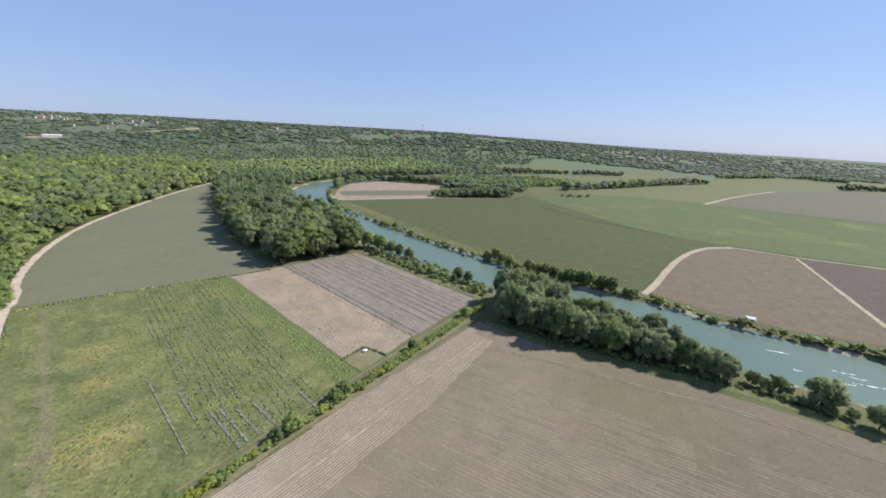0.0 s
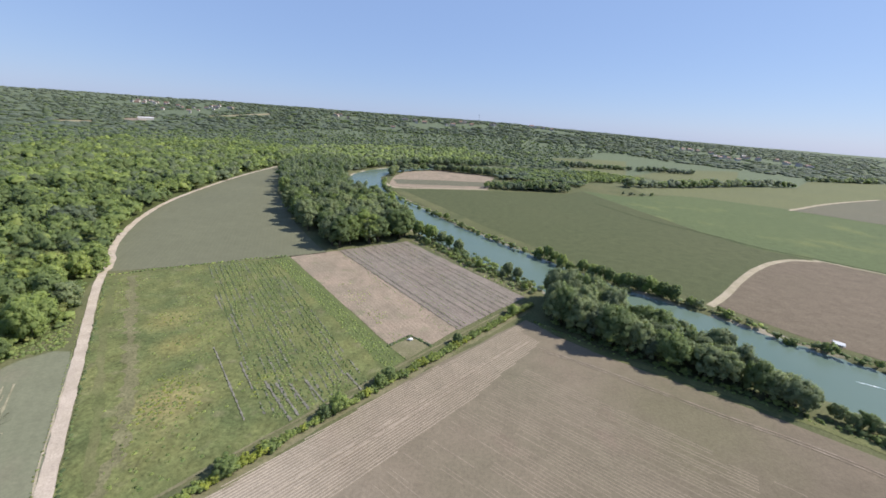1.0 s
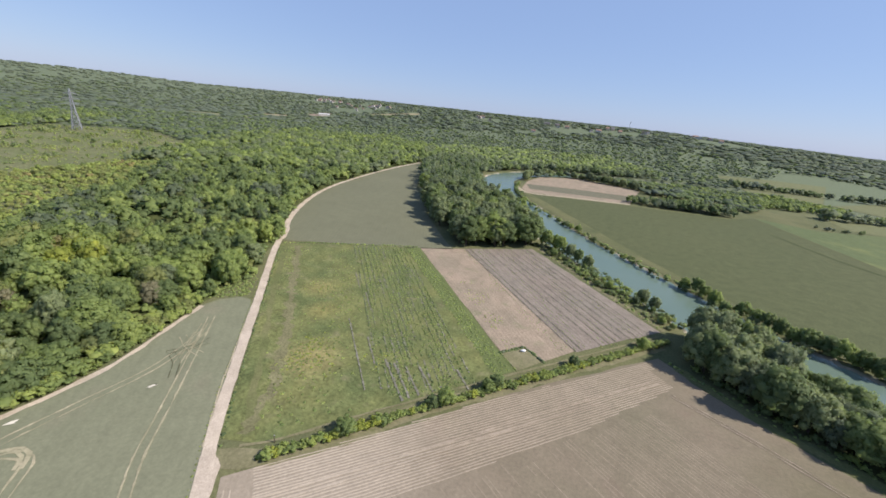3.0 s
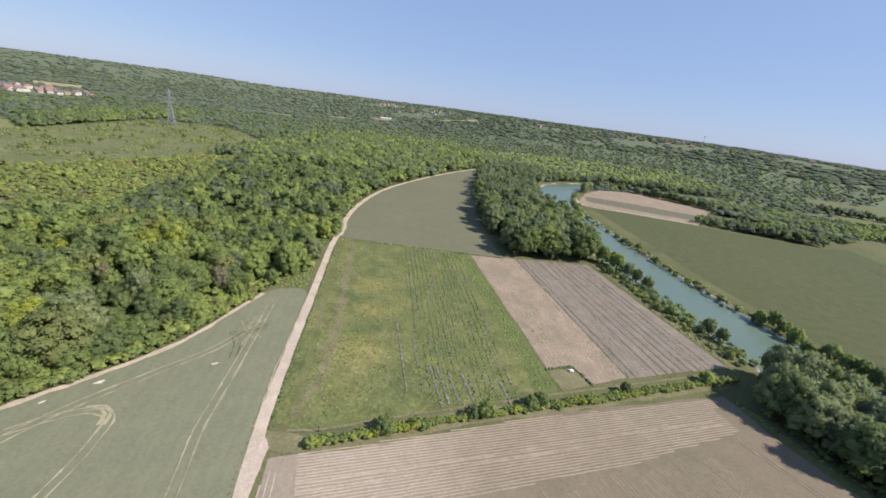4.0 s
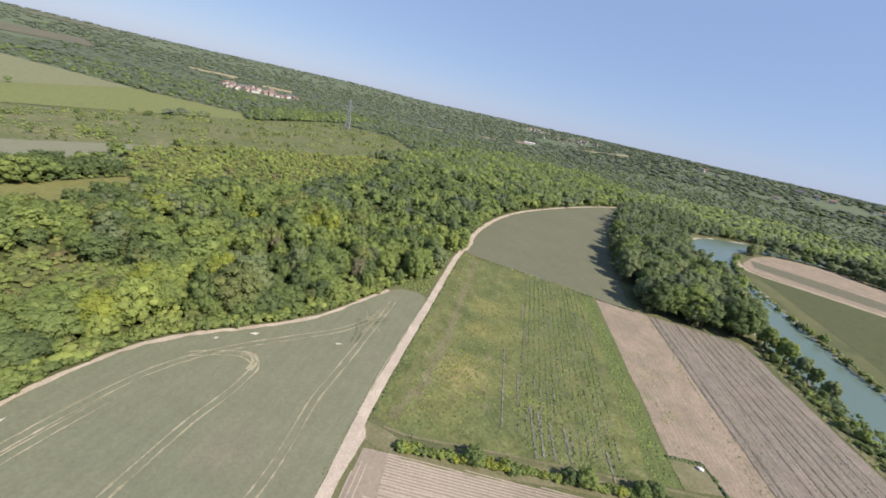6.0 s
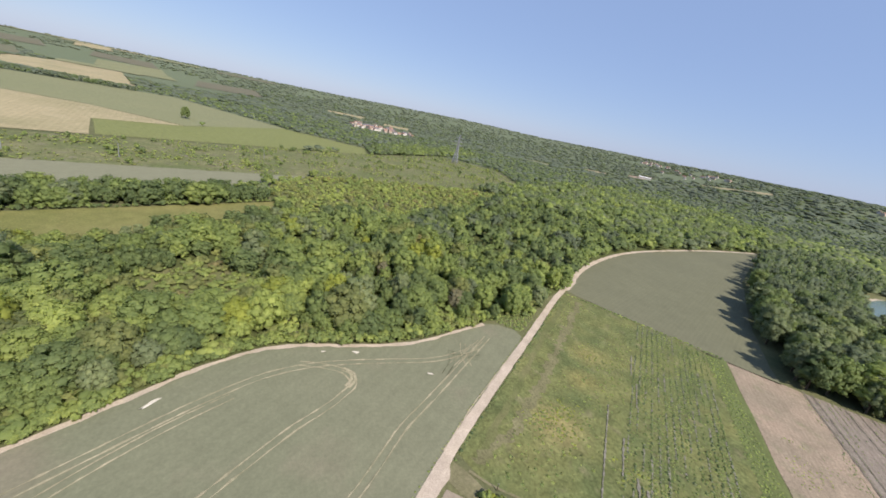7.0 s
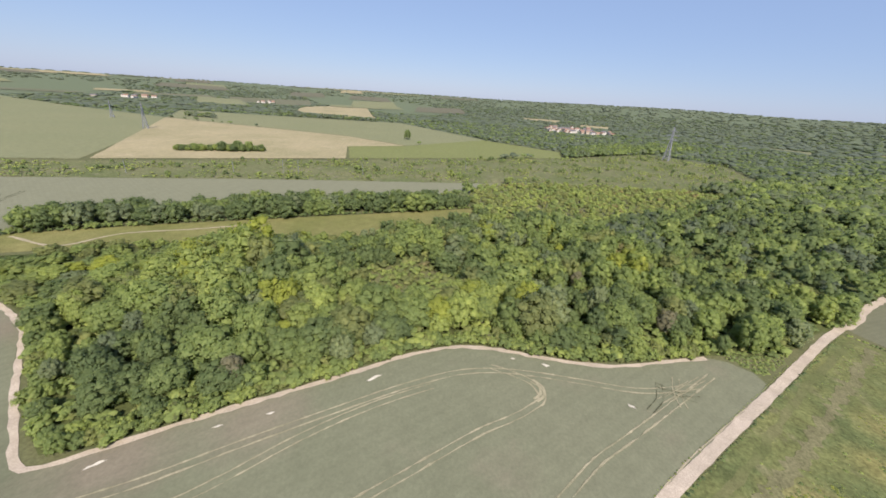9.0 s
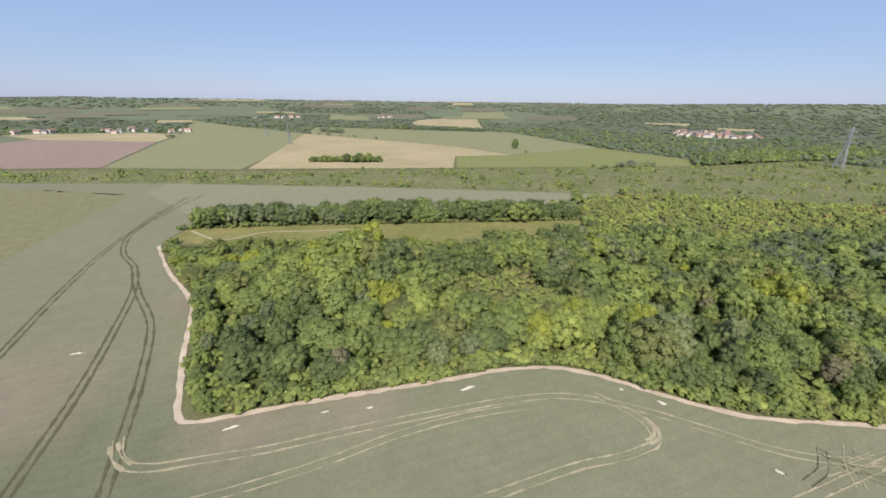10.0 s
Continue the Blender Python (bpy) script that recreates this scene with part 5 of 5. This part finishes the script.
for k, c in enumerate([((-48.9, -147.3), 3.9, 1.1, 133), ((-93.4, -33.8), 5.8, 1.0, 142), ((-113.5, 15), 2.6, 1.4, 80), ((-53.4, -78.8), 4.4, 0.9, 144), ((-102.6, 37.5), 2.6, 0.9, 60), ((-74.7, -53.2), 2.0, 0.6, 130), ((-113.9, 4.8), 1.6, 0.7, 90), ((-68, -62.5), 2.2, 0.5, 130)]):
    (x, y), ln, wd, turn = c
    rr = np.random.default_rng(440 + k)
    a = np.arange(14) / 14 * 6.283
    ca, sa = math.cos(radians(turn)), math.sin(radians(turn))
    rad = rr.uniform(0.5, 1.15, 14)
    px, py = np.cos(a) * rad * ln / 2, np.sin(a) * rad * wd / 2
    field("stony_patch", list(zip(x + px * ca - py * sa, y + px * sa + py * ca)), 0.11, M["chalk"], "small pale stony patch in wheat", "soil patch", 0.1, 2)
wheel_tracks([(16, 125.5), (1, 105.3), (-19, 78.7), (-36, 55.5), (-54, 31.8)], M["ridge"], "pale wheel track along a furrowed field", 0.5, 1.8, 451)
wheel_tracks([(20, 121), (41, 113), (55, 106.5), (68, 100.5), (87, 93), (99, 86.5), (111, 77), (130, 62)], M["ridge"], "pale wheel track along a furrowed field", 0.4, 1.2, 453)

p = spots([(-128, 83), (-134, 76), (-137, 73), (-146, 90), (-152, 104), (-138, 94)], 1.1, 491, 0.6)
tufts("corner_weeds", p, (0.25, 0.75), ["light", "mid", "olive"], [4, 4, 3], 492, "rank weeds in a corner between wood and track", tall=0.7)
# dark grassy ditch between meadow and garden
p = along([(-166, 131), (-154, 142), (-141, 152.5), (-121, 169), (-110, 177)], 1.3, 461, 0.5)
tufts("ditch_weeds", p, (0.4, 0.9), ["deep", "mid", "light"], [4, 3, 2], 462, "dark weedy growth along a field ditch", tall=0.7)
p = along([(-71.5, 36.4), (-76.3, 40.9), (-95.1, 59.1), (-125.6, 89.1), (-161.6, 124.6)], 1.5, 463, 0.35)
tufts("verge_weeds", p, (0.25, 0.6), ["deep", "mid", "olive"], [4, 3, 2], 464, "tall weeds along a farm track", tall=0.7)
p = along([(-58.3, 19.8), (-66.6, 27), (-79.1, 38), (-97.9, 56.2), (-128.4, 86.2), (-142, 99.6)], 1.4, 465, 0.25)
tufts("verge_weeds", p, (0.15, 0.35), ["olive", "light", "mid"], [4, 3, 1], 466, "dry weeds along a farm track", tall=0.7)
p = along([(20, 140), (47, 126), (74, 114.5), (90, 107), (108, 98), (121, 88)], 1.2, 467, 1.2)
tufts("bank_weeds", p, (0.3, 0.8), ["light", "mid", "deep"], [4, 3, 2], 468, "rank weeds under riverside trees", tall=0.7)
p = along([(-52, 230), (-20, 200), (8, 175), (19, 165)], 1.3, 469, 2.2)
tufts("bank_weeds", p, (0.3, 0.9), ["light", "mid", "olive"], [4, 3, 2], 470, "rank weeds on the river bank", tall=0.7)


# ---- small built things ----
def house(x, y, turn, w, d, h, roof, wall_mat, roof_mat, label, group, category="house", name="house"):
    """A pitched-roof building with doors and windows let into its walls."""
    z = float(terrain(x, y))
    ob = thing(name, label, category, group, Matrix.Translation((x, y, z - 0.3)) @ Matrix.Rotation(radians(turn), 4, "Z"))
    bm = bmesh.new()
    box(bm, -w / 2, w / 2, -d / 2, d / 2, 0, h)
    for s in (-1, 1):
        tri = [bm.verts.new((s * w / 2, -d / 2, h)), bm.verts.new((s * w / 2, d / 2, h)), bm.verts.new((s * w / 2, 0, h + roof))]
        bm.faces.new(tri)
    part("wall", bm, wall_mat, ob)
    bm = bmesh.new()
    o, t = 0.45, 0.25
    for s in (-1, 1):
        e = [(-w / 2 - o, s * (d / 2 + o), h - o * roof / (d / 2)), (w / 2 + o, s * (d / 2 + o), h - o * roof / (d / 2)), (w / 2 + o, 0, h + roof), (-w / 2 - o, 0, h + roof)]
        lo = [bm.verts.new(p) for p in e]
        hi = [bm.verts.new((p[0], p[1], p[2] + t)) for p in e]
        bm.faces.new(hi)
        bm.faces.new(lo[::-1])
        for j in range(4):
            bm.faces.new([lo[j], lo[(j + 1) % 4], hi[(j + 1) % 4], hi[j]])
    bmesh.ops.recalc_face_normals(bm, faces=bm.faces[:])
    roof_ob = part("roof", bm, roof_mat, ob)
    if category == "house":
        bm = bmesh.new()
        box(bm, w * 0.22, w * 0.22 + 0.8, -0.4, 0.4, h + roof * 0.6, h + roof + 0.9)
        part("chimney", bm, M["tile"], roof_ob)
        for s in (-1, 1):
            for k in range(max(2, int(w / 3.5))):
                cx = -w / 2 + w * (k + 0.5) / max(2, int(w / 3.5))
                bm = bmesh.new()
                box(bm, cx - 0.5, cx + 0.5, s * d / 2 - 0.08, s * d / 2 + 0.05, 1.0, 2.3)
                part("window", bm, M["glass"], ob)
    return ob


house(139.5, 154, -28, 2.8, 2.0, 2.0, 0.5, M["cream"], M["sheet"], "small hut with a white sheet roof by the river", "", "hut", "hut")


def field_post(x, y):
    ob = thing("field_post", "weathered wooden post at the end of a hedge", "post", "", Matrix.Translation((x, y, -0.2)))
    bm = bmesh.new()
    bmesh.ops.create_cone(bm, cap_ends=True, segments=8, radius1=0.11, radius2=0.09, depth=2.3, matrix=Matrix.Translation((0, 0, 1.15)))
    part("shaft", bm, M["bark"], ob)
    bm = bmesh.new()
    bmesh.ops.create_cone(bm, cap_ends=True, segments=8, radius1=0.13, radius2=0.02, depth=0.14, matrix=Matrix.Translation((0, 0, 2.36)))
    part("cap", bm, M["steel"], ob)


field_post(-62.5, 43.5)


def pile():
    """White heap of sheeting on a weedy rectangle ringed with scrub."""
    field("weedy_plot", [(-32, 109), (-26, 117.5), (-18, 113), (-24, 103)], 0.10, M["dry_verge"], "weedy rectangle left unploughed in bare soil", "ground", 0.15, 2)
    rr = np.random.default_rng(480)
    v, f = ICO[3]
    v = v * [0.95, 0.5, 0.4] * (1 + rr.uniform(-0.22, 0.22, (len(v), 1))) + [0, 0, 0.3]
    ob = new("sheeting_heap", mesh_from("sheeting_heap", v, f, [M["sheet"]]))
    ob.matrix_world = Matrix.Translation((-25.6, 114.6, 0.15)) @ Matrix.Rotation(radians(35), 4, "Z")
    tagged(ob, "crumpled white plastic sheeting heaped on a weedy plot", "plastic sheeting")
    ring = np.concatenate([along(w, 0.5, 481, 0.12) for w in ([(-32, 109), (-26, 117.5)], [(-26, 117.5), (-18, 113)])])
    tufts("plot_weeds", ring, (0.35, 0.8), ["deep", "dusk"], [3, 2], 482, "dark weeds ringing a small plot", tall=0.9)
    p = along([(-24, 103), (-32, 109)], 0.8, 483, 0.15)
    tufts("plot_weeds", p, (0.2, 0.45), ["deep", "mid"], [3, 2], 484, "dark weeds ringing a small plot", tall=0.9)


pile()


def beam(bm, a, b, r):
    """A square bar between two points."""
    a, b = Vector(a), Vector(b)
    q = (b - a).to_track_quat("Z", "Y").to_matrix().to_4x4()
    bmesh.ops.create_cube(bm, size=1, matrix=Matrix.Translation((a + b) / 2) @ q @ Matrix.Diagonal((r, r, (b - a).length, 1)))


def pylon(x, y, turn, height, label):
    """A lattice tower: four legs, bracing, three pairs of arms and insulators."""
    ob = thing("pylon", label, "pylon", "power pylons", Matrix.Translation((x, y, float(terrain(x, y)))) @ Matrix.Rotation(radians(turn), 4, "Z"))
    s = height / 50
    prof = [(0, 4.6), (12, 3.2), (24, 1.9), (34, 1.15), (44, 0.8), (50, 0.15)]
    for sx in (-1, 1):
        for sy in (-1, 1):
            bm = bmesh.new()
            for (z0, r0), (z1, r1) in zip(prof[:-1], prof[1:]):
                beam(bm, (sx * r0 * s, sy * r0 * s, z0 * s), (sx * r1 * s, sy * r1 * s, z1 * s), 0.7 * s)
            part("leg", bm, M["steel"], ob)
    bm = bmesh.new()
    levels = [0, 6, 12, 18, 24, 29, 34, 39, 44]
    rad = [np.interp(z, [p[0] for p in prof], [p[1] for p in prof]) for z in levels]
    for k in range(len(levels) - 1):
        c0 = [(sx * rad[k] * s, sy * rad[k] * s, levels[k] * s) for sx, sy in ((-1, -1), (1, -1), (1, 1), (-1, 1))]
        c1 = [(sx * rad[k + 1] * s, sy * rad[k + 1] * s, levels[k + 1] * s) for sx, sy in ((-1, -1), (1, -1), (1, 1), (-1, 1))]
        for j in range(4):
            beam(bm, c0[j], c1[(j + 1) % 4], 0.36 * s)
            beam(bm, c0[(j + 1) % 4], c1[j], 0.36 * s)
            beam(bm, c1[j], c1[(j + 1) % 4], 0.36 * s)
    part("bracing", bm, M["steel"], ob)
    for z, ln in ((32, 7.5), (38, 9), (44, 6.5)):
        for sx in (-1, 1):
            bm = bmesh.new()
            r = 1.0
            for sy in (-1, 1):
                beam(bm, (sx * r * s, sy * r * s, z * s), (sx * ln * s, 0, z * s), 0.42 * s)
                beam(bm, (sx * r * s, sy * r * s, (z + 2) * s), (sx * ln * s, 0, z * s), 0.42 * s)
            arm = part("arm", bm, M["steel"], ob)
            bm = bmesh.new()
            beam(bm, (sx * ln * s, 0, z * s), (sx * ln * s, 0, (z - 2.6) * s), 0.3 * s)
            part("insulator", bm, M["glass"], arm)
    return ob


pylon(-724, 238, 62, 54, "tall grey lattice power pylon at the edge of scrub")
pylon(-520, -584, 40, 38, "grey lattice power pylon standing between fields")
pylon(-617, -767, 40, 30, "slender grey lattice power pylon in a green field")


def utility_pole(x, y, turn, h):
    ob = thing("utility_pole", "weathered wooden utility pole in low scrub", "utility pole", "utility poles", Matrix.Translation((x, y, -0.2)) @ Matrix.Rotation(radians(turn), 4, "Z"))
    bm = bmesh.new()
    bmesh.ops.create_cone(bm, cap_ends=True, segments=8, radius1=0.3, radius2=0.2, depth=h, matrix=Matrix.Translation((0, 0, h / 2)))
    part("pole", bm, M["steel"], ob)
    bm = bmesh.new()
    box(bm, -1.2, 1.2, -0.1, 0.1, h - 0.9, h - 0.65)
    part("crossarm", bm, M["steel"], ob)
    for sx in (-1.05, 0, 1.05):
        bm = bmesh.new()
        bmesh.ops.create_cone(bm, cap_ends=True, segments=6, radius1=0.1, radius2=0.07, depth=0.35, matrix=Matrix.Translation((sx, 0, h - 0.48)))
        part("insulator", bm, M["glass"], ob)


for x, y, h in [(-266, -322, 11), (-308, -254, 11), (-326, -216, 13), (-332, -204, 13), (-443, -62, 10), (-356, -150, 11)]:
    utility_pole(x, y, 28, h)

rng = np.random.default_rng(500)
WALLS, ROOFS = [M["white"], M["cream"], M["white"]], [M["tile"], M["tile"], M["slate"]]


def village(centre, spread, count, seed, group, where, big=1.0, turn=20):
    rr = np.random.default_rng(seed)
    for k in range(count):
        x, y = np.array(centre) + rr.uniform(-1, 1, 2) * spread
        j = int(rr.integers(0, 3))
        tone, cover = ("white", "cream", "white")[j], ("clay-tiled", "clay-tiled", "slate")[k % 3]
        house(float(x), float(y), turn + float(rr.choice([0, 90])) + float(rr.uniform(-12, 12)), float(rr.uniform(9, 16)) * big, float(rr.uniform(7, 9)) * big, float(rr.uniform(4, 7)) * big, float(rr.uniform(2.2, 3.4)) * big,
              WALLS[j], ROOFS[k % 3], f"{tone} rendered house with a {cover} roof {where}", group)


village((-1310, 105), (75, 45), 20, 501, "houses of the village", "in a far village", 1.1)
village((-1330, 215), (75, 50), 18, 502, "houses of the village", "in a far village", 1.1)
village((-1450, 140), (60, 80), 16, 503, "houses of the village", "in a far village", 1.1)
village((-470, -1075), (45, 40), 8, 504, "houses of the hamlet", "in a far hamlet")
village((-560, -1000), (40, 30), 5, 505, "houses of the hamlet", "in a far hamlet")
village((-360, -1150), (50, 40), 5, 506, "houses of the hamlet", "in a far hamlet")
village((-300, 1560), (110, 40), 8, 507, "houses on the ridge", "on a wooded ridge", 1.3)
village((-120, 1620), (90, 30), 5, 508, "houses on the ridge", "on a wooded ridge", 1.3)
village((190, 1700), (120, 30), 5, 509, "houses on the ridge", "on a wooded ridge", 1.3)
for k, (x, y, w) in enumerate([(720, 1640, 70), (790, 1490, 50), (950, 1600, 80), (1050, 1530, 50), (-640, 1495, 50)]):
    village((x, y), (w, w * 0.5), 6, 540 + k, "houses on the ridge", "on a wooded ridge", 1.2)
village((-1680, 1640), (100, 80), 10, 550, "houses of the hillside", "on a far hillside", 1.2)
village((-1270, 1640), (70, 50), 6, 551, "houses of the hillside", "on a far hillside", 1.2)
village((-1180, -1380), (110, 60), 10, 552, "houses of the hamlet", "in a far hamlet", 1.2)
village((-1500, -1100), (60, 40), 5, 553, "houses of the hamlet", "in a far hamlet", 1.2)
village((-1290, 1500), (120, 90), 10, 510, "houses of the hillside", "on a far hillside")
village((-1560, 1620), (90, 60), 5, 511, "houses of the hillside", "on a far hillside")
house(-390, 1350, 15, 14, 9, 5, 3, M["white"], M["tile"], "white house standing alone on a wooded slope", "")
house(-1180, 1150, 45, 42, 18, 7, 2, M["white"], M["sheet"], "long white warehouse below a far hillside", "", "warehouse", "warehouse")
field("field_yard", [(-1120, 1060), (-1190, 1060), (-1290, 1190), (-1240, 1260)], 0.5, M["bare"], "pale yard and field round a warehouse", far=True, step=40)
field("field_clearing", [(-1120, 680), (-1240, 756), (-1190, 795), (-1080, 770)], 0.5, M["pale_crop"], "pale green clearing in far woods", far=True, step=40)


def radio_mast(x, y, h):
    z = float(terrain(x, y))
    ob = thing("radio_mast", "thin grey radio mast on a wooded ridge", "radio mast", "", Matrix.Translation((x, y, z)))
    bm = bmesh.new()
    bmesh.ops.create_cone(bm, cap_ends=True, segments=6, radius1=0.8, radius2=0.35, depth=h, matrix=Matrix.Translation((0, 0, h / 2)))
    part("shaft", bm, M["steel"], ob)
    bm = bmesh.new()
    bmesh.ops.create_cone(bm, cap_ends=True, segments=10, radius1=1.6, radius2=1.6, depth=4, matrix=Matrix.Translation((0, 0, h - 1)))
    part("antenna_drum", bm, M["steel"], ob)


radio_mast(-118, 1760, 32)

# white water below the weir
rr = np.random.default_rng(520)
for k in range(16):
    x, y = 128 + rr.uniform(0, 42), 0.0
    y = 124 - (x - 128) * 0.55 + rr.uniform(-16, 8)
    ln = rr.uniform(2, 7)
    line = smooth_line([(x, y), (x + ln * 0.5, y - ln * 0.2 + rr.uniform(-0.5, 0.5)), (x + ln, y - ln * 0.35)], 0.5)
    v, q = ribbon(line, rr.uniform(0.1, 0.5, len(line)), -1.06, 0.15, 530 + k)
    tagged(new("white_water", mesh_from("white_water", v, q, [M["foam"]])), "streak of white water on river rapids", "rapids", kind="structure")
